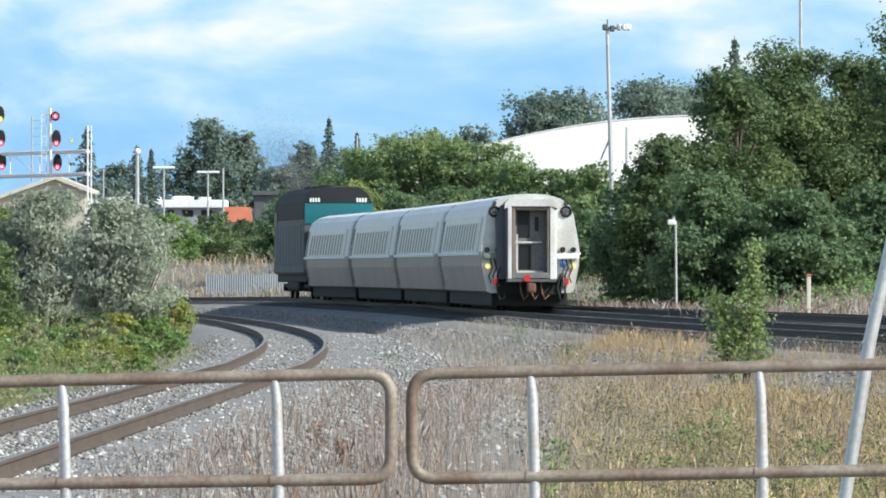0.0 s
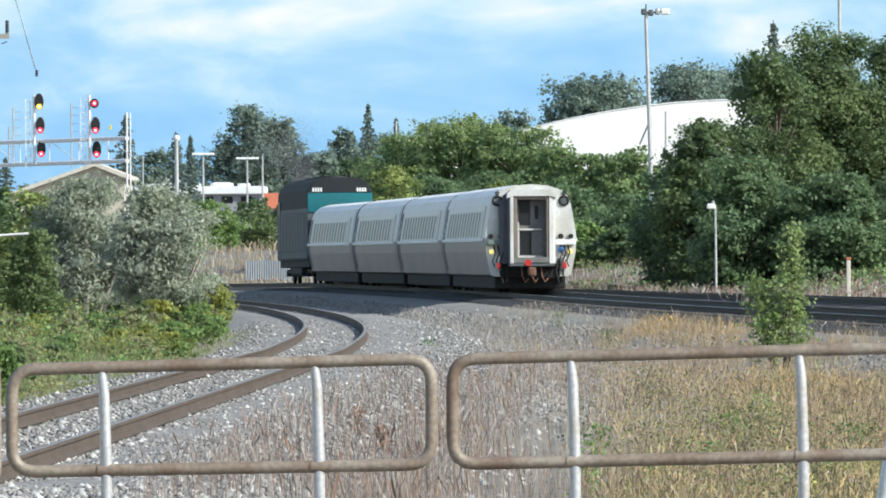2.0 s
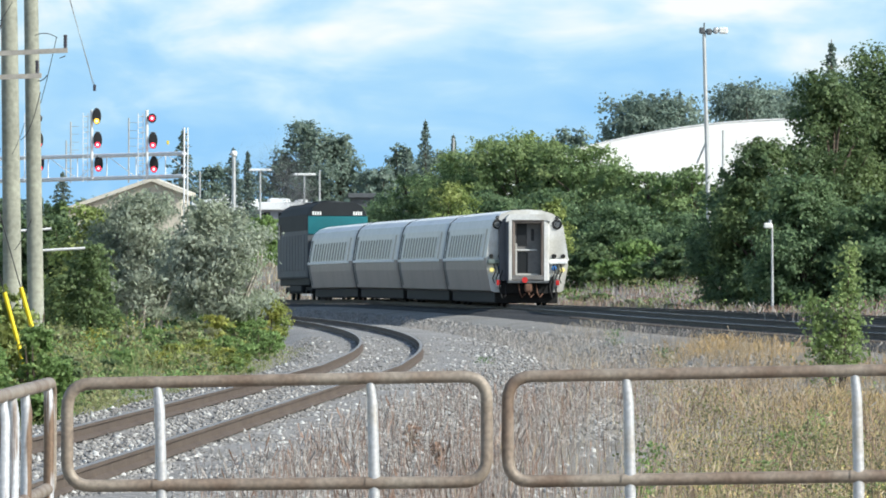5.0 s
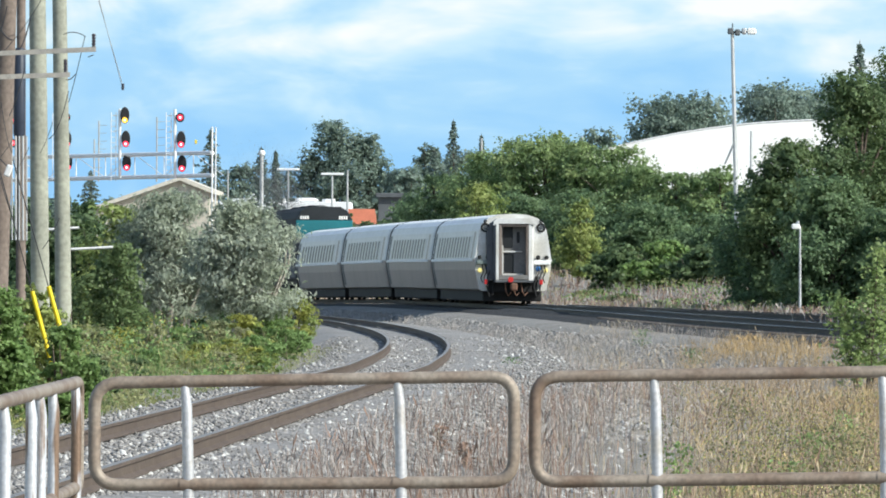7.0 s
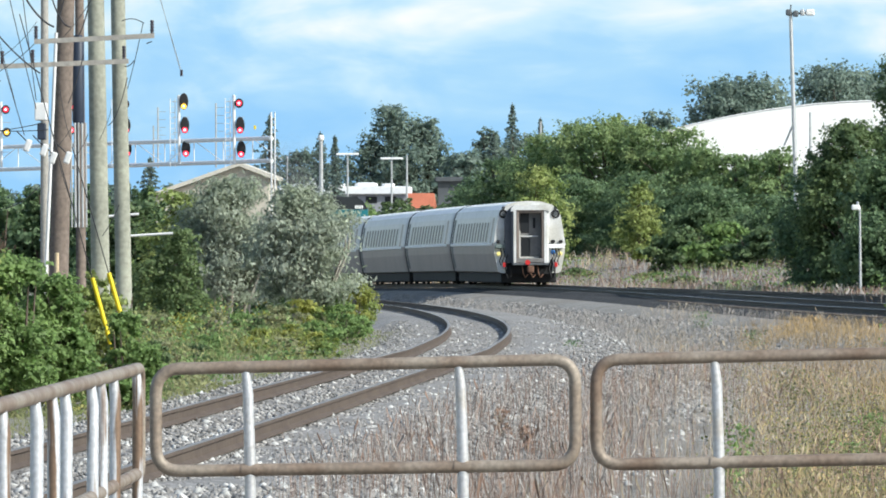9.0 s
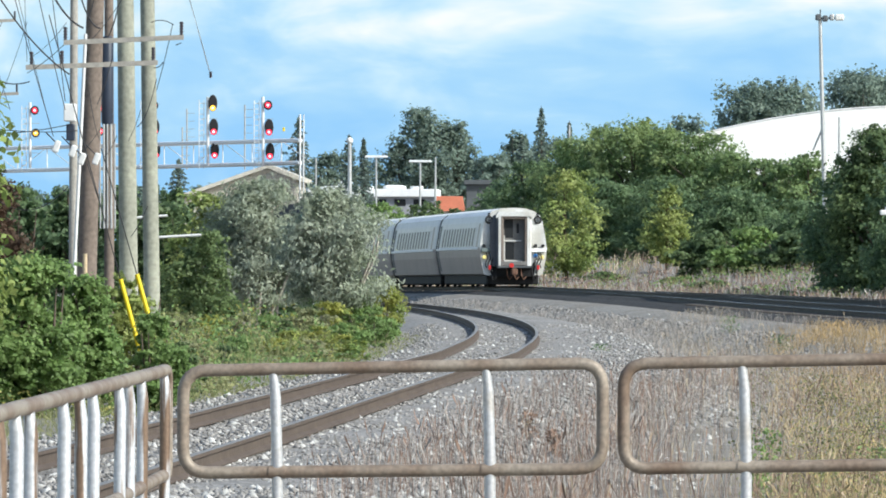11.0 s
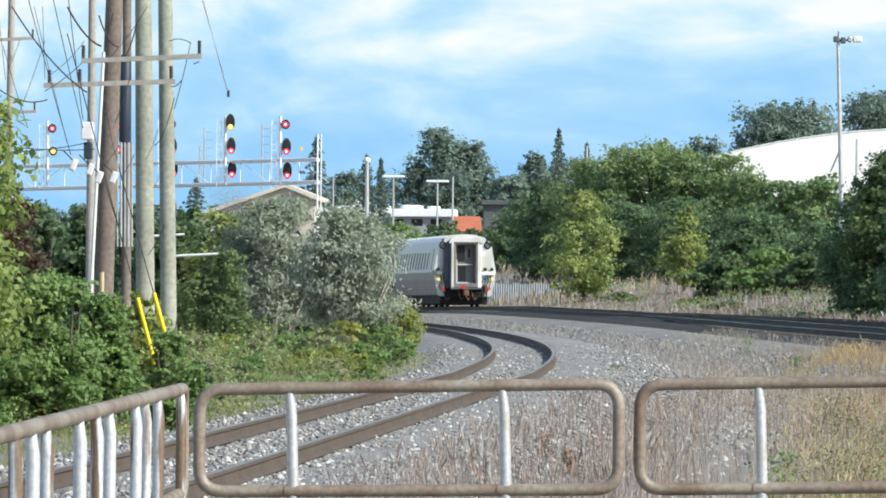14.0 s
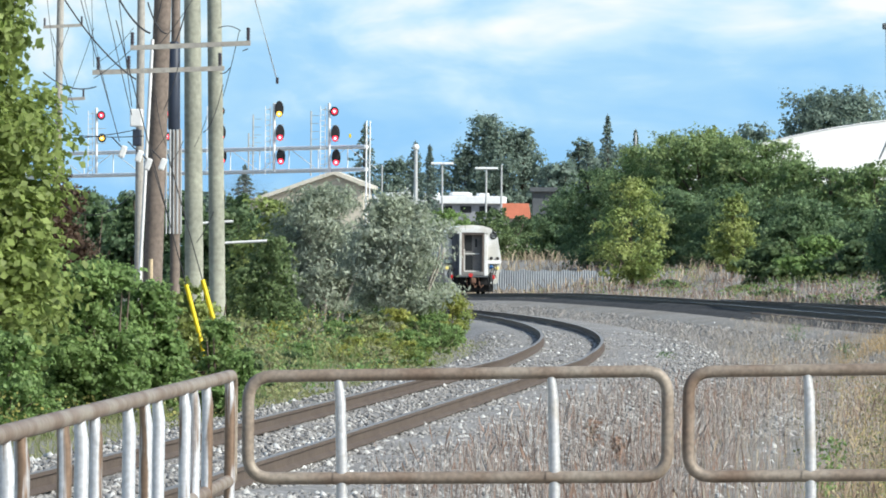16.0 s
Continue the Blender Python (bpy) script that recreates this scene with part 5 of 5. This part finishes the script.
def build_poles():
    d = 122.0
    e, b = pole("greenish treated wooden utility pole", -145, -160, 500, -260, d, 0.140, M_POLE_G)
    e2, b2 = pole("greenish treated wooden utility pole with a dark band", -103, -122, 560, -260, d - 3, 0.118, M_POLE_G)
    e3, b3 = pole("thick brown wooden utility pole with white conduit", -230, -200, 500, -260, d + 3, 0.150, M_POLE_B)
    bm = bmesh.new()
    tube(bm, [at(-248, 560, d - 1) - b3, at(-236, 300, d - 1) - b3, at(-226, 80, d - 1) - b3], 0.027, 8)
    part("conduit", bm, M_PVC, e3, "white plastic conduit")
    bm = bmesh.new()
    tube(bm, [at(-226, 520, d) - b3, at(-226, 470, d) - b3], 0.035, 8)
    part("conduit_stub", bm, M_TAN, e3, "pale tan wooden moulding")
    crossarm(e3, b3, -332, -98, 140, 131, d - 4, (-322, -268, -106))
    crossarm(e2, b2, -265, -52, 96, 86, d - 5, (-262, -56))
    e4, b4 = pole("slim grey wooden utility pole", -248, -246, 410, -260, d + 20, 0.075, M_POLE_W)
    bm = bmesh.new()
    box(bm, at(-262, 236, d + 19) - b4, at(-244, 204, d + 18.6) - b4, 0.02)
    part("junction_box", bm, M_PVC, e4, "white weathered junction box")
    bm = bmesh.new()
    box(bm, at(-258, 270, d + 19) - b4, at(-246, 240, d + 18.7) - b4, 0.02)
    part("dark_box", bm, M_DARKBLUE, e4, "dark equipment box")
    # equipment pole behind, with a dark cylinder and a bundle of conduits
    e5, b5 = pole("dark pole with transformer and bundled conduits", -182, -186, 420, -260, d + 8, 0.08, M_POLE_B)
    bm = bmesh.new()
    tube(bm, [at(-187, 242, d + 7) - b5, at(-187, 236, d + 7) - b5, at(-187, 90, d + 7) - b5, at(-187, 84, d + 7) - b5], [0.085, 0.10, 0.10, 0.06], 14)
    part("transformer", bm, M_DARKBLUE, e5, "dark blue cylindrical transformer")
    for k in range(5):
        bm = bmesh.new()
        u = -199 + 6.5 * k
        tube(bm, [at(u, 425, d + 6) - b5, at(u - 1, 240, d + 6) - b5], 0.014 + 0.006 * (k % 2), 6)
        part("conduit", bm, M_GALV, e5, "grey vertical conduit")
    for k, (u, v) in enumerate(((-277, 280), (-248, 288), (-232, 302), (-206, 302))):
        o = at(u, v, d - 6) - b3
        bm = bmesh.new()
        box(bm, (-0.045, -0.05, -0.09), (0.045, 0.05, 0.09), 0.02)
        bmesh.ops.rotate(bm, verts=bm.verts[:], cent=(0, 0, 0), matrix=Matrix.Rotation(0.35, 3, "Y"))
        bmesh.ops.translate(bm, verts=bm.verts[:], vec=o)
        bx = part("splice_box", bm, M_PVC, e3, "white cable splice box")
        bm = bmesh.new()
        tube(bm, [o + Vector((0, 0, 0.05)), at(u - 20, v - 26, d - 6) - b3], 0.01, 5)
        part("lead", bm, M_WIRE, bx, "thin dark lead")
    e7, b7 = pole("slim far grey utility pole", -396, -388, 320, -200, 210.0, 0.10, M_POLE_W)
    crossarm(e7, b7, -420, -345, 190, 186, 209.5, (-348, -418), 0.04)
    crossarm(e7, b7, -420, -350, 60, 56, 209.5, (-352, -418), 0.04)
    # wires
    for (u0, v0, u1, v1, s, r) in ((-390, 0, -307, 108, 0.05, 0.016), (-307, 108, -255, 152, 0.02, 0.016), (-365, -30, -283, 262, 0.03, 0.009), (-320, -30, -262, 215, 0.03, 0.009), (-290, -20, -262, 200, 0.02, 0.009), (-405, 70, -360, 215, 0.02, 0.007),
                                   (-291, 0, -230, 70, 0.10, 0.020), (-235, 15, -200, 70, 0.12, 0.016), (-168, 30, -190, 90, 0.08, 0.014), (-420, 140, -325, 165, 0.12, 0.012), (-440, 240, -240, 252, 0.06, 0.009), (-430, 258, -250, 240, 0.05, 0.009),
                                   (-110, 60, -70, 64, -0.05, 0.009), (-72, 64, -100, 180, 0.04, 0.008), (-56, 96, -66, 100, 0.0, 0.01), (-105, 140, -88, 130, 0.03, 0.01), (-100, 160, -135, 245, 0.15, 0.009), (-220, 180, -200, 270, 0.1, 0.008), (-222, 310, -200, 380, 0.02, 0.010), (-200, 250, -240, 300, 0.02, 0.007),
                                   (-400, 360, -255, 350, 0.32, 0.009), (-330, 150, -265, 100, 0.03, 0.008), (-150, 0, -225, 100, 0.06, 0.008), (-145, 440, -115, 385, 0.04, 0.008), (-350, 0, -290, 240, 0.02, 0.006), (-335, 0, -330, 130, 0.02, 0.006), (-380, 200, -330, 60, 0.04, 0.006), (-395, 110, -375, 60, 0.02, 0.006), (-260, 60, -320, 120, 0.05, 0.006), (-178, 120, -205, 205, 0.06, 0.010), (-170, 260, -195, 300, 0.05, 0.007), (-128, 215, -150, 270, 0.04, 0.006), (-415, 0, -400, 130, 0.0, 0.006), (-210, 10, -225, 60, 0.06, 0.012)):
        wire(at(u0, v0, 117.0), at(u1, v1, 117.0), s, r * 0.75)
    for du in (0, 6):
        w_ = wire(at(-122 + du, -255, 119.0), at(-5 - du * 0.3, 146, 130.0), 0.0, 0.0045, label="pale thin hanging wire from the pole", m_=M_PVC)
    insulator(w_, at(-4, 158, 130.0), 0.12, 0.03)
    # pale pipes reaching out of the poles
    for (u0, v0, u1, v1) in ((-105, 441, -20, 436), (-140, 406, -80, 402)):
        p, q = at(u0, v0, 125.0), at(u1, v1, 125.0)
        wire(p, q, 0.0, 0.022, "barrier_pipe", "pale horizontal pipe beside the poles", M_PVC)
    # yellow guards on guy wires
    for (u0, v0, u1, v1) in ((-131, 632, -163, 515), (-118, 562, -134, 506)):
        p, q = at(u0, v0, 108.0), at(u1, v1, 108.0)
        g = gp(u0, 108.0)
        e9 = thing("guy_guard", "bright yellow plastic guy wire guard", "guy guard", "yellow guy guards", Matrix.Translation(g))
        bm = bmesh.new()
        tube(bm, [(p - g) + (p - q) * 0.25, p - g, q - g], 0.032, 8)
        part("guard", bm, M_YELLOW, e9)
        bm = bmesh.new()
        tube(bm, [q - g, q - g + (q - p) * 4], 0.008, 5)
        part("guy_wire", bm, M_WIRE, e9)


build_poles()

M_LIT_RED = glow("lit_red_lens", (1.0, 0.04, 0.08), 2.2)
M_LIT_YELLOW = glow("lit_yellow_lens", (1.0, 0.55, 0.06), 2.0)
# whitish glare of the lit lenses, put into small glowing discs
M_CORE_R = glow("red_lamp_glare", (1.0, 0.55, 0.6), 2.5)
M_CORE_Y = glow("yellow_lamp_glare", (1.0, 0.9, 0.4), 2.5)
M_STEELWHITE = mat("pale_steel", (0.80, 0.81, 0.82), 0.5, metal=0.0, vary=0.08)


def head(e, p, wide, tall, lamp_dz, lit):
    """A signal head: an oval black target with a hooded lamp."""
    bm = bmesh.new()
    n = 18
    ov = lambda k, y: [p + Vector((math.cos(2 * math.pi * i / n) * wide / 2 * k, y, math.sin(2 * math.pi * i / n) * tall / 2 * k)) for i in range(n)]
    loft(bm, [ov(1.0, 0.05), ov(1.0, 0.0), ov(0.9, -0.02)])
    h = part("target", bm, M_BLACK, e, "black oval signal target")
    c = p + Vector((0, -0.05, lamp_dz))
    bm = bmesh.new()
    tube(bm, [c, c + Vector((0, -0.05, 0)), c + Vector((0, -0.06, 0))], [0.165, 0.165, 0.12], 14)
    part("lens", bm, lit, h, "lit signal lens")
    # added disc that imitates the burnt-out middle of the lens
    bm = bmesh.new()
    c2 = c + Vector((0, -0.07, 0))
    tube(bm, [c2, c2 + Vector((0, -0.015, 0))], 0.075, 12)
    part("overexposed_core", bm, M_CORE_R if lit is M_LIT_RED else M_CORE_Y, h, "pale glowing disc imitating an overexposed lamp centre")
    bm = bmesh.new()
    pts = [c + Vector((0.20 * math.cos(a), -0.16, 0.20 * math.sin(a))) for a in [math.pi * i / 10 for i in range(11)]]
    loft(bm, [[q + Vector((0, 0.15, 0)) for q in pts], pts], close=False)
    part("hood", bm, M_BLACK, h, "black lamp hood")


def build_signals():
    dr, dl = 470.0, 512.0
    D = lambda u: dr + (dl - dr) * (155 - u) / 600
    b = gp(157, dr)
    e = thing("signal_gantry", "pale steel signal gantry over the tracks", "signal gantry", "", Matrix.Translation(b))
    P = lambda u, v, dy=0.0: at(u, v, D(u)) + Vector((0, dy, 0)) - b
    for v in (268, 308):
        for dy in (0.0, 1.0):
            bm = bmesh.new()
            tube(bm, [P(-460, v + 20 - 1.5, dy), P(155, v, dy)], 0.12, 8)
            part("chord", bm, M_STEELWHITE, e)
    k = 0
    for u in range(-450, 150, 52):
        bm = bmesh.new()
        f = (155 - u) / 600 * 18
        tube(bm, [P(u, 268 + f), P(u, 308 + f)], 0.035, 6)
        tube(bm, [P(u, (268 if k % 2 else 308) + f), P(u + 52, (308 if k % 2 else 268) + f - 1.6)], 0.022, 6)
        part("lattice_bar", bm, M_STEELWHITE, e)
        k += 1
    for dy, r in ((0.0, 0.055), (1.0, 0.04)):
        bm = bmesh.new()
        q = P(155 + dy * 5, 222, dy)
        tube(bm, [Vector((q.x, q.y, -0.3)), q], r, 10)
        part("mast", bm, M_STEELWHITE, e, "pale steel mast")
    q = P(-480, 280)
    bm = bmesh.new()
    tube(bm, [Vector((q.x, q.y, -0.3)), q], 0.13, 10)
    part("mast", bm, M_STEELWHITE, e, "pale steel mast")
    bm = bmesh.new()
    box(bm, P(126, 249) - Vector((0.07, 0.03, 0.12)), P(126, 249) + Vector((0.07, 0.03, 0.12)), 0.02)
    part("sign_plate", bm, M_YELLOW, e, "small yellow plate")
    for u, vt, vb in ((55, 205, 320), (-48, 212, 320), (-56, 245, 315)):
        bm = bmesh.new()
        tube(bm, [P(u, vb, 1.2), P(u, vt, 1.2)], 0.05, 6)
        for i in range(4):
            v = vt + 8 + 14 * i
            tube(bm, [P(u, v, 1.2), P(u + 14, v, 1.2)], 0.014, 5)
        part("ladder", bm, M_GALV, e, "thin grey ladder mast")
    R, Y = M_LIT_RED, M_LIT_YELLOW
    for u, v, kinds in ((98, 206, (R, R, R)), (0, 206, (Y, R, R)), (-104, 207, (R, R, R)), (-201, 212, (R, R)), (-316, 216, (R, Y))):
        p0 = at(u, v, D(u) - 1.0)
        s = thing("railway_signal", "railway signal with lit lamps on black targets", "railway signal", "signals on the gantry", Matrix.Translation(p0))
        bm = bmesh.new()
        tube(bm, [(-0.32, 0.15, 0.5), (-0.30, 0.15, -3.7)], 0.09, 8)
        part("signal_mast", bm, M_STEELWHITE, s, "pale steel signal mast")
        for i in range(4):
            bm = bmesh.new()
            box(bm, (-0.7, 0.1, 0.1 - 0.95 * i), (0.3, 0.14, 0.13 - 0.95 * i))
            part("bracket", bm, M_GALV, s)
        bm = bmesh.new()
        for x in (-0.85, -0.55):
            tube(bm, [(x, 0.2, 0.3), (x, 0.2, -3.9)], 0.025, 6)
        for i in range(12):
            tube(bm, [(-0.85, 0.2, 0.1 - 0.33 * i), (-0.55, 0.2, 0.1 - 0.33 * i)], 0.018, 5)
        part("ladder", bm, M_STEELWHITE, s, "narrow pale steel ladder")
        for i, lit in enumerate(kinds):
            first = i == 0 and lit is R
            lone = len(kinds) == 2
            head(s, Vector((0.06 * i, 0, -1.45 * i - (0 if first or lone else 0.0) + (0.0 if first or lone else 0.12))), 0.55 if not (first or lone) else 0.52, 1.02 if not (first or lone) else 0.58, -0.30 if not (first or lone) else 0.0, lit)


build_signals()


# ---- far buildings and lamps ----
M_BEIGE = mat("beige_siding", (0.55, 0.50, 0.42), 0.8, vary=0.1, scale=0.5)
M_PALEROOF = mat("pale_metal_roof", (0.62, 0.58, 0.50), 0.6, vary=0.08, scale=0.3)
M_WHITEROOF = mat("white_roof", (0.82, 0.83, 0.84), 0.6, vary=0.05, scale=0.2)
M_GREYWALL = mat("grey_wall", (0.30, 0.31, 0.34), 0.8, vary=0.1, scale=0.3)
M_ORANGE = mat("orange_tile", (0.50, 0.16, 0.09), 0.8, vary=0.12, scale=0.6)
M_FENCEGREY = mat("grey_corrugated", (0.31, 0.335, 0.36), 0.6, vary=0.12, scale=0.8)
M_FABRIC = mat("white_membrane", (0.88, 0.88, 0.87), 0.7, vary=0.03, scale=0.1)


def build_gable_house():
    d = 560.0
    b = gp(60, d)
    k = d / FOCAL
    e = thing("gabled_building", "beige building with a pale gabled roof", "building", "", Matrix.Translation(b))
    ridge = high(318, d) - b.z
    eave_r = high(338, d) - b.z
    eave_l = high(378, d) - b.z
    x = lambda u: (u - 60) * k
    bm = bmesh.new()
    o = [Vector((x(-70), 0, 0)), Vector((x(150), 0, 0)), Vector((x(150), 0, eave_r)), Vector((x(98), 0, ridge)), Vector((x(-70), 0, eave_l))]
    loft(bm, [o, [p + Vector((0, 14, 0)) for p in o]])
    part("wall", bm, M_BEIGE, e, "beige gable wall")
    for a, c in (((-84, eave_l - 0.15), (98, ridge + 0.02)), ((98, ridge + 0.02), (160, eave_r - 0.15))):
        bm = bmesh.new()
        p, q = Vector((x(a[0]), -0.5, a[1])), Vector((x(c[0]), -0.5, c[1]))
        t = Vector((0, 0, 0.28))
        loft(bm, [[p, q, q + t, p + t], [r + Vector((0, 15, 0)) for r in (p, q, q + t, p + t)]])
        part("roof", bm, M_PALEROOF, e, "pale metal roof slope")
    bm = bmesh.new()
    box(bm, (x(85), -0.05, ridge - 1.5), (x(110), 0.02, ridge - 0.9), 0.02)
    part("vent", bm, M_GREYWALL, e, "grey gable vent")


def build_station():
    d = 800.0
    k = d / FOCAL
    b = gp(290, d)
    e = thing("flat_building", "long low building with white roof and rooftop units", "building", "", Matrix.Translation(b))
    x = lambda u: (u - 290) * k
    z = lambda v: high(v, d) - b.z
    bm = bmesh.new()
    box(bm, (x(172), 0.3, 0), (x(398), 9, z(366)), 0.05)
    part("wall", bm, M_GREYWALL, e, "blue-grey wall")
    bm = bmesh.new()
    box(bm, (x(168), -0.3, z(368)), (x(400), 9.5, z(354)), 0.08)
    part("roof", bm, M_WHITEROOF, e, "bright white roof edge")
    for u0, u1, v in ((188, 222, 350), (222, 248, 340), (252, 284, 350), (302, 342, 347), (350, 372, 352)):
        bm = bmesh.new()
        box(bm, (x(u0), 0.5, z(355)), (x(u1), 3.0, z(v)), 0.35)
        part("rooftop_unit", bm, M_WHITEROOF, e, "white rooftop unit")
    for i in range(6):
        bm = bmesh.new()
        box(bm, (x(186 + 34 * i), 0.25, z(384)), (x(206 + 34 * i), 0.32, z(372)), 0.03)
        part("window", bm, M_WINDOW, e, "dark window")
    b2 = gp(415, d - 30)
    e2 = thing("orange_roof_house", "small house with an orange-red tiled roof", "house", "", Matrix.Translation(b2))
    z2 = lambda v: high(v, d - 30) - b2.z
    bm = bmesh.new()
    box(bm, (-1.1, 0.4, 0), (1.6, 6, z2(392)), 0.03)
    part("wall", bm, M_BEIGE, e2)
    bm = bmesh.new()
    loft(bm, [[Vector((-1.4, 0, z2(393))), Vector((-1.2, 3.2, z2(366))), Vector((-1.4, 6.4, z2(393)))], [Vector((1.7, 0, z2(393))), Vector((1.5, 3.2, z2(366))), Vector((1.7, 6.4, z2(393)))]])
    part("roof", bm, M_ORANGE, e2, "orange-red tiled roof")
    b3 = gp(470, 620)
    e3 = thing("grey_shed", "dark grey shed roof among the trees", "shed", "", Matrix.Translation(b3))
    z3 = lambda v: high(v, 620) - b3.z
    bm = bmesh.new()
    box(bm, (-0.9, 0, 0), (1.0, 4, z3(346)), 0.03)
    part("wall", bm, M_LOCOGREY, e3)
    bm = bmesh.new()
    box(bm, (-1.1, -0.4, z3(346)), (1.2, 4.4, z3(338)), 0.05)
    part("roof", bm, M_LOCOGREY, e3, "dark grey roof")


def build_dome():
    """A wide white vaulted hall behind the trees."""
    d = 640.0
    b = gp(1250, d)
    k = d / FOCAL
    e = thing("vaulted_hall", "large hall with a bright white vaulted roof", "building", "", Matrix.Translation(b))
    z = lambda v: high(v, d) - b.z
    R = 560 * k
    n = 26
    arc = lambda y, lift=0.0: [Vector(((2 * i / n - 1) * R, y, z(205 + 106 * (2 * i / n - 1) ** 2) + lift)) for i in range(n + 1)]
    bm = bmesh.new()
    loft(bm, [arc(y) + [Vector((R, y, z(345))), Vector((-R, y, z(345)))] for y in (0, 40)])
    bmesh.ops.recalc_face_normals(bm, faces=bm.faces[:])
    part("roof", bm, M_FABRIC, e, "bright white membrane roof")
    bm = bmesh.new()
    tube(bm, arc(-0.03, 0.02), 0.05, 6)
    part("roof_trim", bm, M_WHITEROOF, e, "pale trim along the roof edge")
    bm = bmesh.new()
    box(bm, (-R * 0.98, 0.5, 0), (R * 0.98, 39, z(346)))
    part("wall", bm, M_GREYWALL, e)


build_gable_house()
build_station()
build_dome()


def lamp_post(name, label, u, v_top, d, r, lean=0.0, category="street lamp", group=""):
    b = gp(u, d)
    e = thing(name, label, category, group, Matrix.Translation(b))
    H = high(v_top, d) - b.z
    bm = bmesh.new()
    tube(bm, [(0, 0, -0.3), (lean * 0.5, 0, H * 0.5), (lean, 0, H)], [r, r * 0.85, r * 0.65], 10)
    part("post", bm, M_GALV, e)
    return e, H


def build_lamps():
    for u, v, d, lean in ((1087, 48, 400.0, -0.36), (1419, -18, 420.0, -0.06)):
        e, H = lamp_post("floodlight_mast", "tall steel mast with dark and white floodlights", u, v, d, 0.135, lean, "street lamp", "floodlight masts")
        o = lean + 0.1
        for x0, x1, dz, m_ in ((-0.34, -0.04, 0.06, M_LOCOGREY), (0.02, 0.30, 0.0, M_LOCOGREY), (0.38, 0.62, 0.06, M_GALV), (0.66, 1.12, 0.06, M_WHITE)):
            bm = bmesh.new()
            box(bm, (o + x0, -0.2, H - 0.24 + dz), (o + x1, 0.2, H + 0.08 + dz), 0.07)
            part("floodlight", bm, m_, e, "white floodlight" if m_ is M_WHITE else "dark grey floodlight")
        bm = bmesh.new()
        tube(bm, [(o - 0.3, 0, H - 0.1), (o + 1.0, 0, H - 0.02)], 0.05, 6)
        tube(bm, [(lean, 0, H), (lean + 0.02, 0, H + 0.38)], 0.035, 6)
        part("arm", bm, M_LOCOGREY, e)
        bm = bmesh.new()
        z = high(235, d) - gp(u, d).z
        tube(bm, [(-0.1, 0, z), (-0.7, 0.2, z - 1.4)], 0.05, 6)
        part("brace", bm, M_GALV, e)
    d = 400.0
    b = gp(1109, d + 4)
    f, H2 = lamp_post("short_pole", "short dark wooden pole beside the mast", 1109, 225, d + 4, 0.09, 0, "utility pole")
    # small lamp by the track
    e, H = lamp_post("trackside_lamp", "slim lamp post with a white lamp head", 1197, 392, 265.0, 0.05, -0.02)
    bm = bmesh.new()
    box(bm, (-0.30, -0.14, H - 0.12), (-0.02, 0.14, H + 0.06), 0.04)
    part("lamp_head", bm, M_WHITE, e, "white lamp head")
    bm = bmesh.new()
    tube(bm, [(-0.1, 0, H + 0.05), (-0.08, 0, H + 0.16)], 0.05, 8)
    part("sensor", bm, M_GALV, e)
    # platform lamps with two arms
    for u, v, dd in ((290, 297, 620.0), (368, 305, 620.0)):
        e, H = lamp_post("platform_lamp", "white twin-arm platform lamp", u, v, dd, 0.10, 0, "street lamp", "platform lamps")
        kk = dd / FOCAL
        for s in (-1, 1):
            bm = bmesh.new()
            box(bm, (min(0, s * 20 * kk), -0.15, H - 0.08), (max(0, s * 20 * kk), 0.15, H + 0.10), 0.05)
            part("arm_lamp", bm, M_WHITEROOF, e, "white flat lamp arm")
    e, H = lamp_post("mast_lamp", "grey mast with a round white lamp", 243, 272, 600.0, 0.20, 0, "street lamp")
    bm = bmesh.new()
    bmesh.ops.create_uvsphere(bm, u_segments=12, v_segments=8, radius=0.26, matrix=Matrix.Translation((0, 0, H + 0.15)))
    part("globe", bm, M_WHITE, e, "round white lamp", smooth=True)
    for u, v, dd in ((395, 298, 610.0), (160, 300, 600.0), (183, 300, 640.0), (632, 240, 560.0), (693, 262, 560.0), (718, 270, 560.0), (810, 236, 560.0)):
        lamp_post("thin_pole", "thin grey wooden pole among the trees", u, v, dd, 0.10, 0.0, "utility pole", "thin poles")
    # marker post
    b = gp(1431, 232)
    e = thing("marker_post", "short cream-white marker post by the track", "marker post", "", Matrix.Translation(b))
    H = max(0.6, high(490, 232) - b.z)
    bm = bmesh.new()
    box(bm, (-0.06, -0.06, -0.2), (0.06, 0.06, H), 0.02)
    part("post", bm, M_PALEROOF, e)
    bm = bmesh.new()
    box(bm, (-0.075, -0.075, H), (0.075, 0.075, H + 0.08), 0.02)
    part("cap", bm, M_ORANGE, e, "rusty orange cap")
    # low corrugated fence behind the line
    d = 452.0
    b = gp(515, d)
    e = thing("metal_fence", "low pale corrugated metal fence behind the line", "fence", "", Matrix.Translation(b))
    k = d / FOCAL
    for i in range(35):
        u = -150 + i * 12.5
        bm = bmesh.new()
        z0, z1 = -0.2, high(485 + 1.5 * math.sin(i * 2.1), d) - b.z
        xs = [u * k + 0.405 * j / 6 for j in range(7)]
        loft(bm, [[Vector((x, 0.05 * (j % 2), z0)) for j, x in enumerate(xs)], [Vector((x, 0.05 * (j % 2), z1)) for j, x in enumerate(xs)]], close=False)
        part("panel", bm, M_FENCEGREY, e)


build_lamps()

motions()
